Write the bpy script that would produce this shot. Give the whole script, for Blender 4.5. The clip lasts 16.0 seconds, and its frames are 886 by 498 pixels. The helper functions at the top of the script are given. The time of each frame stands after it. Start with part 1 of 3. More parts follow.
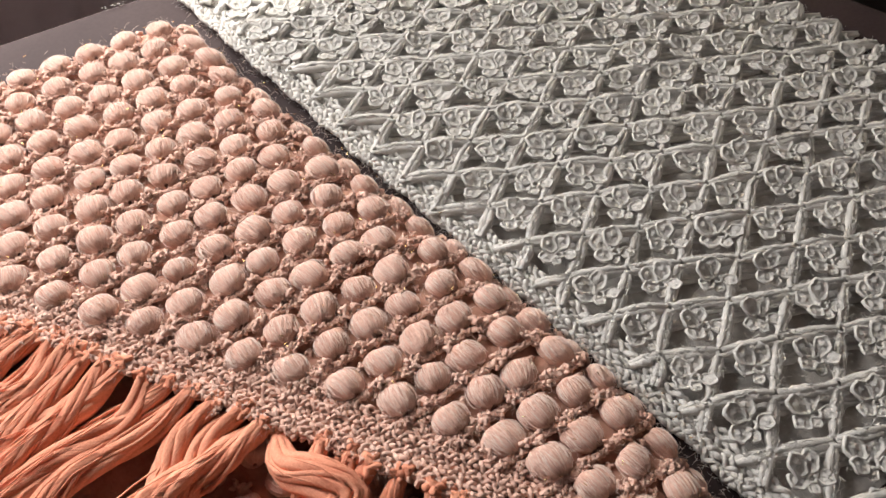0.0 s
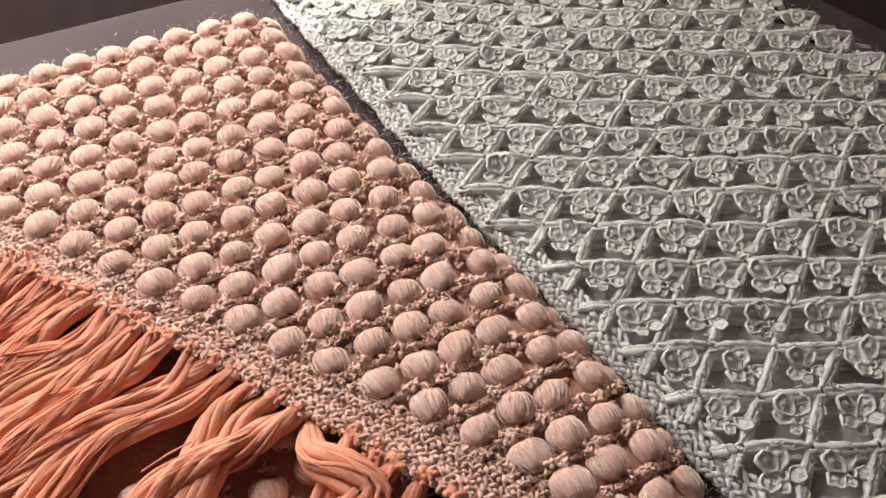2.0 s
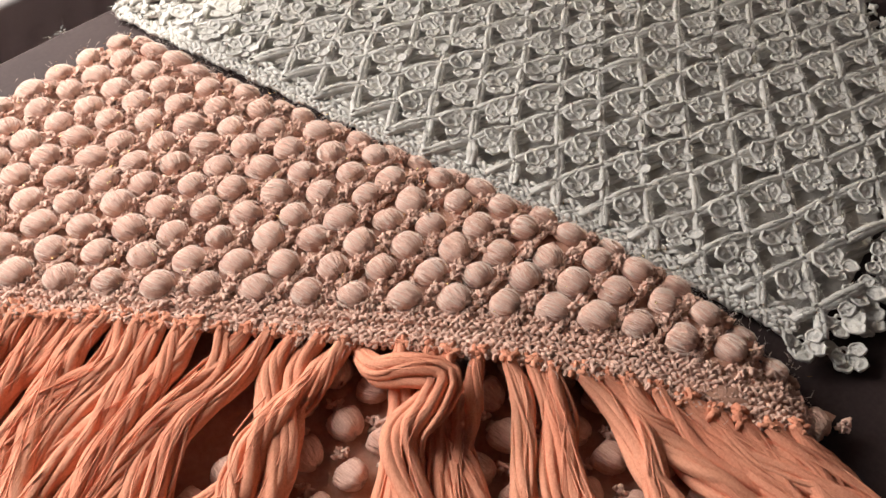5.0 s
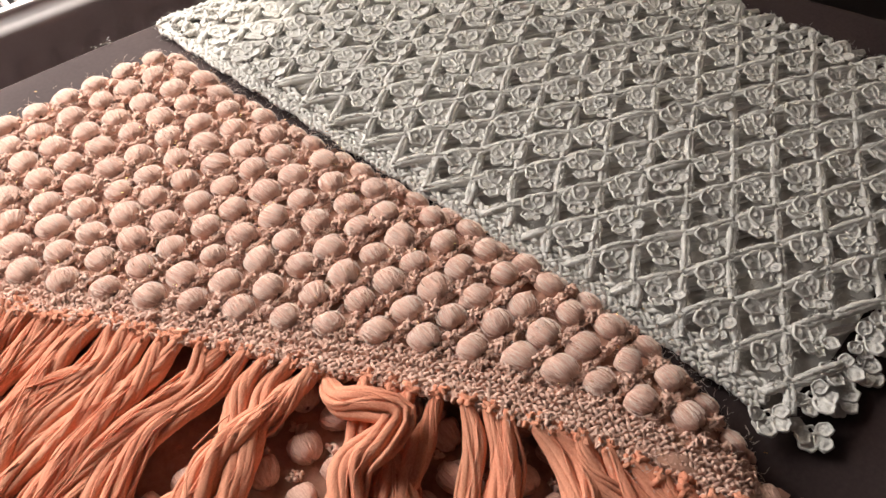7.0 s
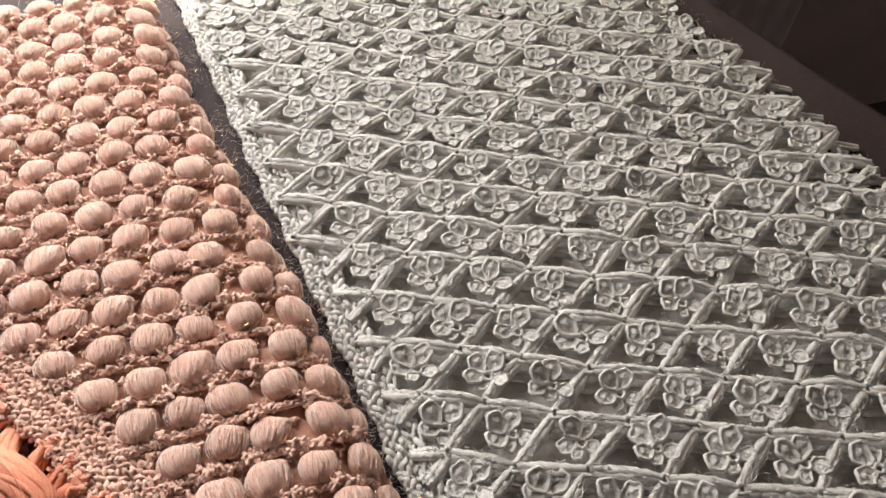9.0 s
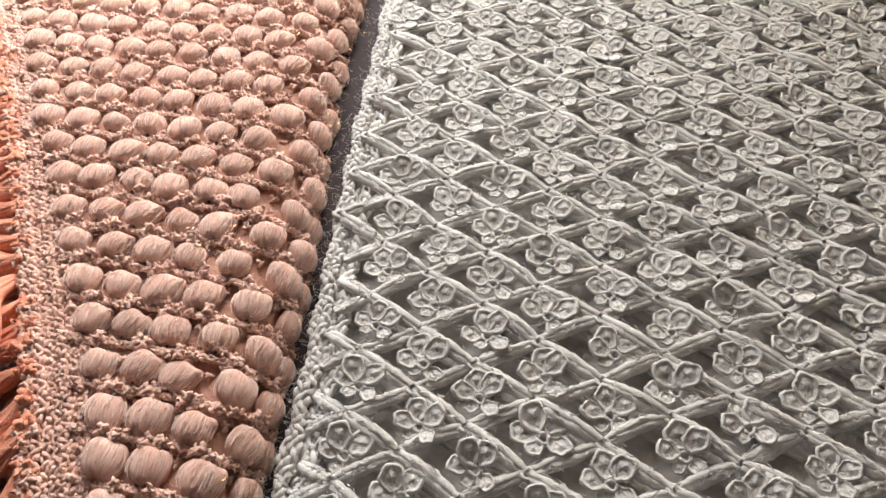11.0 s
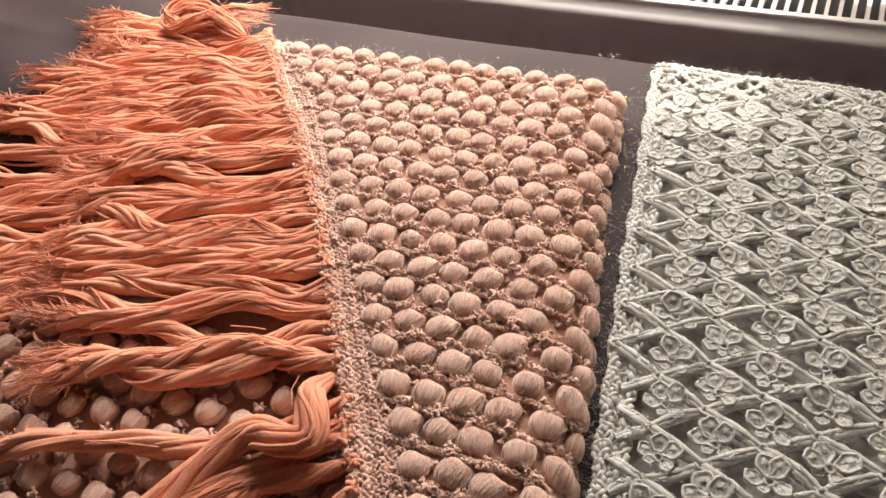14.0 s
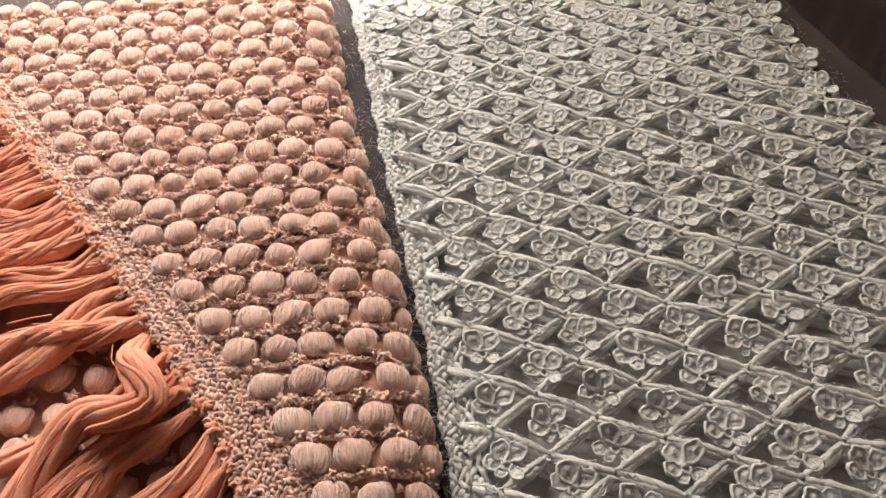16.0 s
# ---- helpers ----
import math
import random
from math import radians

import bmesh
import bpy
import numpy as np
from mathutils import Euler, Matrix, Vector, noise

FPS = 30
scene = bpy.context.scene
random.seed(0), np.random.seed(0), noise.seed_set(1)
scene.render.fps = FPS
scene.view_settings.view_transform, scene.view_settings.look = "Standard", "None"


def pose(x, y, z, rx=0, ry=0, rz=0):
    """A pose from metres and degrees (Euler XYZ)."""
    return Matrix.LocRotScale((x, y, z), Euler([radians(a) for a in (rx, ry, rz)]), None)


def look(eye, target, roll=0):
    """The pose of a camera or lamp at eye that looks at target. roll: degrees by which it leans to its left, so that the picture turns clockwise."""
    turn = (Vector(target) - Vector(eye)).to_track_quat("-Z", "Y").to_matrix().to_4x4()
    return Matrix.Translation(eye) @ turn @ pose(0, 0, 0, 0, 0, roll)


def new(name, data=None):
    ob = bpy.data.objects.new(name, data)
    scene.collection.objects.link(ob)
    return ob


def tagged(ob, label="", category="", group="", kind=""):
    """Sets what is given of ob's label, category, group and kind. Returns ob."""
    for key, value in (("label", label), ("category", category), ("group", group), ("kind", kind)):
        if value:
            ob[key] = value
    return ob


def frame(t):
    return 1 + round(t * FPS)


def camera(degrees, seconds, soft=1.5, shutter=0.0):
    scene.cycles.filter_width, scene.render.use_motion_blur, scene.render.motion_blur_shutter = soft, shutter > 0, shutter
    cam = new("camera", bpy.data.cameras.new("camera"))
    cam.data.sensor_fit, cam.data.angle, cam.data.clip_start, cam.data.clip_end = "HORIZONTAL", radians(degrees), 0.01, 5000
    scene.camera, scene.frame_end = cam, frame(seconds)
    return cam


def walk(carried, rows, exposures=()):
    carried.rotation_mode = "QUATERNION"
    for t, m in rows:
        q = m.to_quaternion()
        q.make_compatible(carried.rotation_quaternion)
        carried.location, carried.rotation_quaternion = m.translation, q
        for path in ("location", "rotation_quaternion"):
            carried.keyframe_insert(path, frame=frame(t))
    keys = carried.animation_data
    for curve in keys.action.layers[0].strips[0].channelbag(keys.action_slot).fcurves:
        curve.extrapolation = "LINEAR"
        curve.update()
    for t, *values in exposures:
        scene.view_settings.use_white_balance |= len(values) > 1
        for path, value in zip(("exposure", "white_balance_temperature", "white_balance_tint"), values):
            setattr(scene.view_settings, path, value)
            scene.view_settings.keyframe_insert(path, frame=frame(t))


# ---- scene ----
cam = camera(58.2, 16.0, soft=1.5)
PATH = [
    (0, (-0.1010, -0.4466, 1.1014), (0.0705, -0.1978, 0.7030), 1.94),
    (0.5, (-0.0842, -0.4559, 1.0995), (0.0528, -0.1898, 0.6990), 1.78),
    (1, (-0.0600, -0.4655, 1.1048), (0.0419, -0.1833, 0.7049), 1.19),
    (1.5, (-0.0523, -0.4664, 1.1047), (0.0499, -0.1793, 0.7083), 2.21),
    (2, (-0.1004, -0.4509, 1.1061), (0.0434, -0.1806, 0.7107), 3.25),
    (2.5, (-0.1710, -0.4291, 1.1058), (0.0336, -0.1981, 0.7123), 3.11),
    (3, (-0.2020, -0.4302, 1.0996), (0.0305, -0.2257, 0.7071), 2.57),
    (3.5, (-0.2102, -0.4419, 1.1002), (0.0263, -0.2450, 0.7060), 2.16),
    (4, (-0.2080, -0.4501, 1.1024), (0.0288, -0.2496, 0.7103), 1.80),
    (6.5, (-0.1975, -0.4677, 1.1171), (0.0338, -0.2436, 0.7345), 1.12),
    (7, (-0.1713, -0.4824, 1.1260), (0.0417, -0.2431, 0.7421), 1.04),
    (7.5, (-0.1140, -0.5027, 1.1277), (0.0668, -0.2426, 0.7409), 1.25),
    (8, (-0.0421, -0.5368, 1.1237), (0.1022, -0.2598, 0.7332), 1.83),
    (8.5, (-0.0043, -0.5135, 1.1071), (0.1154, -0.2339, 0.7102), 2.77),
    (8.7, (0.0170, -0.4931, 1.1034), (0.1296, -0.2152, 0.7033), 3.25),
    (10.8, (0.1867, -0.4423, 1.0720), (0.1046, -0.1536, 0.6721), -5.82),
    (11, (0.1960, -0.4485, 1.0718), (0.0944, -0.1587, 0.6772), -5.69),
    (11.5, (0.2007, -0.4535, 1.0664), (0.0588, -0.1692, 0.6804), -6.48),
    (12, (0.1915, -0.4540, 1.0755), (0.0231, -0.1718, 0.6987), -6.83),
    (12.5, (0.1846, -0.4647, 1.0842), (-0.0114, -0.1793, 0.7234), -6.74),
    (13, (0.1735, -0.4772, 1.0972), (-0.0524, -0.1974, 0.7499), -8.28),
    (13.5, (0.1707, -0.4704, 1.1174), (-0.0555, -0.1887, 0.7718), -9.51),
    (14, (0.1240, -0.4773, 1.1278), (-0.0611, -0.1805, 0.7705), -10.32),
    (14.5, (0.0551, -0.5019, 1.1391), (-0.0674, -0.1930, 0.7656), -10.94),
    (15, (0.0333, -0.5165, 1.1409), (-0.0164, -0.2020, 0.7554), -7.75),
    (15.5, (0.0488, -0.5157, 1.1327), (0.0434, -0.2050, 0.7410), -3.94),
    (16, (0.0789, -0.5144, 1.1290), (0.0804, -0.2092, 0.7330), -2.16),
]
EXPOSURE = [(0, -0.12, 6350, 10), (2.5, -0.18, 6420, 10), (4, -0.22, 6560, 10), (6.5, -0.18, 6550, 10), (7.5, -0.08, 6600, 10), (8.5, 0.08, 6450, 10), (10.8, 0.24, 6250, 10),
            (12.2, 0.17, 6510, 10), (13.5, -0.01, 6660, 10), (14.5, -0.15, 6760, 10), (15.2, -0.15, 6760, 10), (16, 0.03, 6580, 10)]
walk(cam, [(t, look(e, g, r)) for t, e, g, r in PATH], EXPOSURE)

# ---- light ----
world = bpy.data.worlds.new("sky")
scene.world = world
world.use_nodes = True
wn = world.node_tree
sky = wn.nodes.new("ShaderNodeTexSky")
sky.sky_type = "NISHITA"
sky.sun_disc = False
sky.sun_elevation = radians(63.7)
sky.sun_rotation = radians(0)
wn.nodes["Background"].inputs["Strength"].default_value = 0.05
wn.links.new(sky.outputs["Color"], wn.nodes["Background"].inputs["Color"])

sun = bpy.data.lights.new("sun", "SUN")
sun.energy = 3.0
sun.angle = radians(0.6)
sun.color = (1.0, 0.93, 0.82)
sun_ob = new("sun", sun)
sun_ob.matrix_world = look((-0.05, 0.9048, 1.828), (0, 0, 0))

win = bpy.data.lights.new("window_light", "AREA")
win.shape = "RECTANGLE"
win.size, win.size_y = 1.5, 0.50
win.energy = 33.0
win.color = (1.0, 0.97, 0.93)
win_ob = new("window_light", win)
win_ob.matrix_world = look((-0.02, 0.50, 1.21), (0.05, -0.1, 0.75))


# ---- materials ----
def principled(name):
    m = bpy.data.materials.new(name)
    m.use_nodes = True
    t = m.node_tree
    return m, t, t.nodes["Principled BSDF"]


def yarn(name, dark, light, streak=0.0, turns=6.0, along=400.0, scale=1.0, bump=0.5, sheen=0.4, uneven=0.16, deep=0.0007):
    """Wool: fine hair grain, patchy dye, and a twist that follows the strand's own length."""
    m, t, b = principled(name)
    N, L = t.nodes.new, t.links.new
    geo = N("ShaderNodeTexCoord")
    fine = N("ShaderNodeTexNoise")
    fine.inputs["Scale"].default_value = 900 * scale
    fine.inputs["Detail"].default_value = 3
    L(geo.outputs["Object"], fine.inputs["Vector"])
    broad = N("ShaderNodeTexNoise")
    broad.inputs["Scale"].default_value = 45
    L(geo.outputs["Object"], broad.inputs["Vector"])
    mix = N("ShaderNodeMix")
    mix.data_type = "FLOAT"
    mix.inputs[0].default_value = 0.45
    L(fine.outputs["Fac"], mix.inputs[2])
    L(broad.outputs["Fac"], mix.inputs[3])
    info = N("ShaderNodeObjectInfo")
    height = fine.outputs["Fac"]
    value = mix.outputs[0]
    if streak:
        uv = N("ShaderNodeUVMap")
        uv.uv_map = "strand"
        sep = N("ShaderNodeSeparateXYZ")
        L(uv.outputs["UV"], sep.inputs[0])
        a = N("ShaderNodeMath"); a.operation = "MULTIPLY"; a.inputs[1].default_value = along
        L(sep.outputs["X"], a.inputs[0])
        c = N("ShaderNodeMath"); c.operation = "MULTIPLY_ADD"; c.inputs[1].default_value = turns
        L(sep.outputs["Y"], c.inputs[0]); L(a.outputs[0], c.inputs[2])
        run = N("ShaderNodeMath"); run.operation = "MULTIPLY"; run.inputs[1].default_value = 90.0
        L(sep.outputs["X"], run.inputs[0])
        vec = N("ShaderNodeCombineXYZ")
        L(c.outputs[0], vec.inputs[0]); L(run.outputs[0], vec.inputs[1]); L(info.outputs["Random"], vec.inputs[2])
        fib = N("ShaderNodeTexNoise"); fib.inputs["Scale"].default_value = 1.0; fib.inputs["Detail"].default_value = 4; fib.inputs["Roughness"].default_value = 0.6
        L(vec.outputs[0], fib.inputs["Vector"])
        cen = N("ShaderNodeMath"); cen.operation = "SUBTRACT"; cen.inputs[1].default_value = 0.5
        L(fib.outputs["Fac"], cen.inputs[0])
        st = N("ShaderNodeMath"); st.operation = "MULTIPLY_ADD"; st.inputs[1].default_value = streak
        L(cen.outputs[0], st.inputs[0]); L(mix.outputs[0], st.inputs[2])
        value = st.outputs[0]
        height = st.outputs[0]
    isl = N("ShaderNodeNewGeometry")
    rnd = N("ShaderNodeMath"); rnd.operation = "ADD"
    L(info.outputs["Random"], rnd.inputs[0]); L(isl.outputs["Random Per Island"], rnd.inputs[1])
    vary = N("ShaderNodeMath"); vary.operation = "MULTIPLY_ADD"; vary.inputs[1].default_value = uneven
    L(rnd.outputs[0], vary.inputs[0]); L(value, vary.inputs[2])
    ramp = N("ShaderNodeValToRGB")
    ramp.color_ramp.elements[0].position, ramp.color_ramp.elements[1].position = 0.3, 0.9
    ramp.color_ramp.elements[0].color = (*dark, 1)
    ramp.color_ramp.elements[1].color = (*light, 1)
    L(vary.outputs[0], ramp.inputs["Fac"])
    L(ramp.outputs["Color"], b.inputs["Base Color"])
    b.inputs["Roughness"].default_value = 0.85
    b.inputs["Specular IOR Level"].default_value = 0.12
    b.inputs["Sheen Weight"].default_value = sheen
    b.inputs["Sheen Roughness"].default_value = 0.4
    b.inputs["Sheen Tint"].default_value = (*light, 1)
    bp = N("ShaderNodeBump")
    bp.inputs["Strength"].default_value = bump
    bp.inputs["Distance"].default_value = deep
    L(height, bp.inputs["Height"])
    L(bp.outputs["Normal"], b.inputs["Normal"])
    return m


def plain(name, dark, light, scale=20.0, rough=0.6, bump=0.1, metallic=0.0, dist=0.001, spec=0.4):
    m, t, b = principled(name)
    N, L = t.nodes.new, t.links.new
    geo = N("ShaderNodeTexCoord")
    n1 = N("ShaderNodeTexNoise"); n1.inputs["Scale"].default_value = scale; n1.inputs["Detail"].default_value = 6
    L(geo.outputs["Object"], n1.inputs["Vector"])
    n2 = N("ShaderNodeTexNoise"); n2.inputs["Scale"].default_value = scale * 30; n2.inputs["Detail"].default_value = 2
    L(geo.outputs["Object"], n2.inputs["Vector"])
    mx = N("ShaderNodeMix"); mx.data_type = "FLOAT"; mx.inputs[0].default_value = 0.4
    L(n1.outputs["Fac"], mx.inputs[2]); L(n2.outputs["Fac"], mx.inputs[3])
    ramp = N("ShaderNodeValToRGB")
    ramp.color_ramp.elements[0].position, ramp.color_ramp.elements[1].position = 0.3, 0.7
    ramp.color_ramp.elements[0].color = (*dark, 1)
    ramp.color_ramp.elements[1].color = (*light, 1)
    L(mx.outputs[0], ramp.inputs["Fac"])
    L(ramp.outputs["Color"], b.inputs["Base Color"])
    b.inputs["Roughness"].default_value = rough
    b.inputs["Metallic"].default_value = metallic
    b.inputs["Specular IOR Level"].default_value = spec
    bp = N("ShaderNodeBump"); bp.inputs["Strength"].default_value = bump; bp.inputs["Distance"].default_value = dist
    L(mx.outputs[0], bp.inputs["Height"]); L(bp.outputs["Normal"], b.inputs["Normal"])
    return m


PUFF = yarn("puff_wool", (0.68, 0.365, 0.275), (0.96, 0.66, 0.545), streak=1.5, turns=75.0, along=120.0, bump=1.0, deep=0.0008, sheen=0.35)
STITCH = yarn("stitch_wool", (0.63, 0.36, 0.275), (0.93, 0.66, 0.55), scale=0.8, bump=1.0, uneven=0.06, sheen=0.15)
# same peach wool made darker, to carry the shade between the puffs
SHADED_BACK = yarn("shaded_wool", (0.42, 0.21, 0.15), (0.68, 0.40, 0.30), scale=0.4, bump=1.0)
CORAL = yarn("coral_cotton", (0.66, 0.222, 0.132), (0.93, 0.435, 0.285), streak=0.70, turns=44.0, along=900.0, bump=1.0, sheen=0.15, deep=0.0006)
GREY = yarn("grey_mohair", (0.56, 0.53, 0.495), (0.77, 0.735, 0.695), streak=0.45, turns=9.0, along=300.0, scale=1.3, bump=0.8, sheen=0.25, uneven=0.04, deep=0.0009)
PETAL = yarn("petal_mohair", (0.56, 0.53, 0.495), (0.77, 0.735, 0.695), scale=1.5, bump=0.8, sheen=0.3, uneven=0.05, deep=0.0006)
# paler than the puffs: highlights on the stray fibres are in this colour
LOOSE = yarn("loose_wool", (0.80, 0.56, 0.46), (0.97, 0.80, 0.71), bump=0.2, sheen=0.3)
GOLD = plain("gold_thread", (0.75, 0.50, 0.20), (0.90, 0.65, 0.30), rough=0.2, metallic=1.0)
# the net's mohair darkened: shade in the holes is put into the colour
DIM = yarn("shaded_mohair", (0.25, 0.225, 0.205), (0.58, 0.54, 0.50), scale=0.22, bump=1.0)
CLOTH = plain("brown_cloth", (0.036, 0.023, 0.023), (0.062, 0.042, 0.041), scale=12, rough=0.75, bump=0.2, dist=0.0005, spec=0.2)
ENAMEL = plain("white_enamel", (0.84, 0.77, 0.765), (0.90, 0.84, 0.835), scale=6, rough=0.35, bump=0.03)
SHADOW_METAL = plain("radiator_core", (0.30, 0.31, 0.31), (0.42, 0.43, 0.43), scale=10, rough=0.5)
PLASTER = plain("wall_paint", (0.46, 0.39, 0.375), (0.54, 0.465, 0.45), scale=8, rough=0.9, bump=0.2)
FLOOR = plain("dark_floor", (0.020, 0.014, 0.012), (0.045, 0.032, 0.027), scale=7, rough=0.6, bump=0.1)
CREAM = plain("cream_cotton", (0.66, 0.62, 0.52), (0.76, 0.72, 0.62), scale=15, rough=0.9, bump=0.2)
cream_tree = CREAM.node_tree
thin = cream_tree.nodes.new("ShaderNodeBsdfTranslucent")
thin.inputs["Color"].default_value = (0.80, 0.76, 0.66, 1)
through_cloth = cream_tree.nodes.new("ShaderNodeMixShader")
through_cloth.inputs[0].default_value = 0.6
cream_tree.links.new(cream_tree.nodes["Principled BSDF"].outputs[0], through_cloth.inputs[1])
cream_tree.links.new(thin.outputs[0], through_cloth.inputs[2])
cream_tree.links.new(through_cloth.outputs[0], cream_tree.nodes["Material Output"].inputs["Surface"])
WOOD = plain("table_wood", (0.07, 0.04, 0.025), (0.13, 0.075, 0.045), scale=14, rough=0.5, bump=0.1)


# ---- mesh helpers ----
class Soup:
    """Gathers many small pieces into one mesh, with a strand map (length, turn) for the yarn."""

    def __init__(self):
        self.v, self.f, self.uv, self.n = [], [], [], 0

    def add(self, verts, faces, uv=None):
        verts = np.asarray(verts, float)
        self.v.append(verts)
        self.f.append(np.asarray(faces, int) + self.n)
        self.uv.append(np.zeros((len(verts), 2)) if uv is None else np.asarray(uv, float))
        self.n += len(verts)

    def mesh(self, name, material, smooth=True, rough=0.0):
        me = bpy.data.meshes.new(name)
        v = np.concatenate(self.v)
        if rough:
            v = v + np.random.default_rng(len(v)).normal(0, rough, v.shape)
        faces = [f if f[2] != f[3] else f[:3] for block in self.f for f in block.tolist()]
        me.from_pydata(v.tolist(), [], faces)
        uv = np.concatenate(self.uv)
        layer = me.uv_layers.new(name="strand")
        idx = np.empty(len(me.loops), int)
        me.loops.foreach_get("vertex_index", idx)
        layer.data.foreach_set("uv", uv[idx].ravel())
        if smooth:
            me.polygons.foreach_set("use_smooth", np.ones(len(me.polygons), bool))
        me.materials.append(material)
        me.update()
        return me


def under(ob, parent, label=""):
    ob.parent = parent
    return tagged(ob, label) if label else ob


def thing(name, label, category, group="", kind="", at=(0, 0, 0)):
    ob = new(name)
    ob.location = at
    return tagged(ob, label, category, group, kind)


def grid_faces(n, m, closed=True):
    """Quads of n rings with m points each."""
    i, j = np.meshgrid(np.arange(n - 1), np.arange(m if closed else m - 1), indexing="ij")
    k = (j + 1) % m
    return np.stack([i * m + j, (i + 1) * m + j, (i + 1) * m + k, i * m + k], -1).reshape(-1, 4)


def tube(soup, pts, radius, sides=6, lobes=0, depth=0.0, twist=0.0, v0=0.0):
    """A strand along pts; lobes and twist make its plies."""
    p = np.asarray(pts, float)
    n = len(p)
    r = np.broadcast_to(np.asarray(radius, float), (n,))
    d = np.gradient(p, axis=0)
    d /= np.linalg.norm(d, axis=1)[:, None] + 1e-12
    up = np.array([0.03, 0.02, 1.0])
    a = np.cross(d, up)
    a /= np.linalg.norm(a, axis=1)[:, None] + 1e-9
    b = np.cross(a, d)
    ang = np.linspace(0, 2 * np.pi, sides, endpoint=False)
    length = np.r_[0, np.cumsum(np.linalg.norm(np.diff(p, axis=0), axis=1))]
    prof = 1 + depth * np.cos(lobes * (ang[None] + twist * length[:, None])) if lobes else np.ones((n, sides))
    rr = r[:, None] * prof
    v = p[:, None] + rr[..., None] * (np.cos(ang)[None, :, None] * a[:, None] + np.sin(ang)[None, :, None] * b[:, None])
    round_ = ang[None] / (2 * np.pi) if sides > 3 else np.full((1, sides), v0)
    uv = np.stack(np.broadcast_arrays(length[:, None] + v0, round_), -1).reshape(-1, 2)
    soup.add(v.reshape(-1, 3), grid_faces(n, sides), uv)


def smooth_path(ctrl, n):
    """A soft curve through a few control points."""
    c = np.asarray(ctrl, float)
    s = np.r_[0, np.cumsum(np.linalg.norm(np.diff(c, axis=0), axis=1))]
    m = np.gradient(c, s, axis=0)
    out = []
    for t in np.linspace(0, s[-1], n):
        k = min(np.searchsorted(s, t, side="right") - 1, len(s) - 2)
        h = s[k + 1] - s[k]
        u = (t - s[k]) / h
        out.append((2 * u**3 - 3 * u**2 + 1) * c[k] + (u**3 - 2 * u**2 + u) * h * m[k] + (-2 * u**3 + 3 * u**2) * c[k + 1] + (u**3 - u**2) * h * m[k + 1])
    return np.array(out)


def hairs(soup, place, n, r, count, length, wide, flat=0.5, apart=0.0035, fine=False):
    for q in range(count):
        d = np.asarray(n) * r.uniform(0.2, 1.0) + r.normal(0, flat, 3)
        d /= np.linalg.norm(d)
        b = place + r.normal(0, apart, 3) * (1, 1, 0.4)
        bend = r.normal(0, 0.35, 3)
        ln = length * r.uniform(0.5, 1.4)
        if fine:
            tube(soup, [b, b + d * ln * 0.5 + bend * ln * 0.5, b + d * ln * 0.7 + bend * ln * 1.3], wide, sides=3)
            continue
        tube(soup, [b, b + d * ln * 0.5, b + d * ln * 0.85 + bend * ln * 0.3, b + d * ln + bend * ln * 0.6], wide, sides=3)


def box(bm, x0, y0, z0, x1, y1, z1):
    vs = [bm.verts.new(p) for p in ((x0, y0, z0), (x1, y0, z0), (x1, y1, z0), (x0, y1, z0), (x0, y0, z1), (x1, y0, z1), (x1, y1, z1), (x0, y1, z1))]
    for q in ((3, 2, 1, 0), (4, 5, 6, 7), (0, 1, 5, 4), (1, 2, 6, 5), (2, 3, 7, 6), (3, 0, 4, 7)):
        bm.faces.new([vs[i] for i in q])


def part(name, bm, material, parent=None, label=""):
    me = bpy.data.meshes.new(name)
    bm.normal_update()
    bm.to_mesh(me)
    bm.free()
    me.materials.append(material)
    ob = new(name, me)
    if parent:
        ob.parent = parent
    return tagged(ob, label) if label else ob


def block(name, size, material, parent=None, label="", bevel=0.0):
    bm = bmesh.new()
    box(bm, *size)
    if bevel:
        bmesh.ops.bevel(bm, geom=bm.edges[:], offset=bevel, segments=2, affect="EDGES", profile=0.5)
    return part(name, bm, material, parent, label)


rng = np.random.default_rng(7)
TABLE = 0.75      # top of the cloth
EDGE = 0.075      # table edge towards the window

# ---- room ----
tagged(block("floor", (-2.5, -3.0, -0.1, 2.5, 0.42, 0.0), FLOOR), "dark wooden floor below the table", "floor", kind="structure")
tagged(block("ceiling", (-2.5, -3.0, 2.5, 2.5, 0.42, 2.6), PLASTER), "plain painted ceiling of the room", "ceiling", kind="structure")
tagged(block("wall_south", (-2.5, -3.12, 0, 2.5, -3.0, 2.5), PLASTER), "plain painted wall far from the window", "wall", kind="structure")
tagged(block("wall_east", (2.5, -3.0, 0, 2.62, 0.42, 2.5), PLASTER), "plain painted side wall", "wall", kind="structure")
tagged(block("wall_west", (-2.62, -3.0, 0, -2.5, 0.42, 2.5), PLASTER), "plain painted side wall", "wall", kind="structure")
bm = bmesh.new()
box(bm, -2.5, 0.42, 0.0, 2.5, 0.62, 0.95)
box(bm, -2.5, 0.42, 2.02, 2.5, 0.62, 2.5)
box(bm, -2.5, 0.42, 0.95, -0.8, 0.62, 2.02)
box(bm, 0.8, 0.42, 0.95, 2.5, 0.62, 2.02)
tagged(part("wall_north", bm, PLASTER), "painted wall with the window above the radiator", "wall", kind="structure")

# ---- table and cloth ----
table = thing("table", "wooden table hidden under a dark brown cloth", "table", at=(-0.2, -0.3, 0))


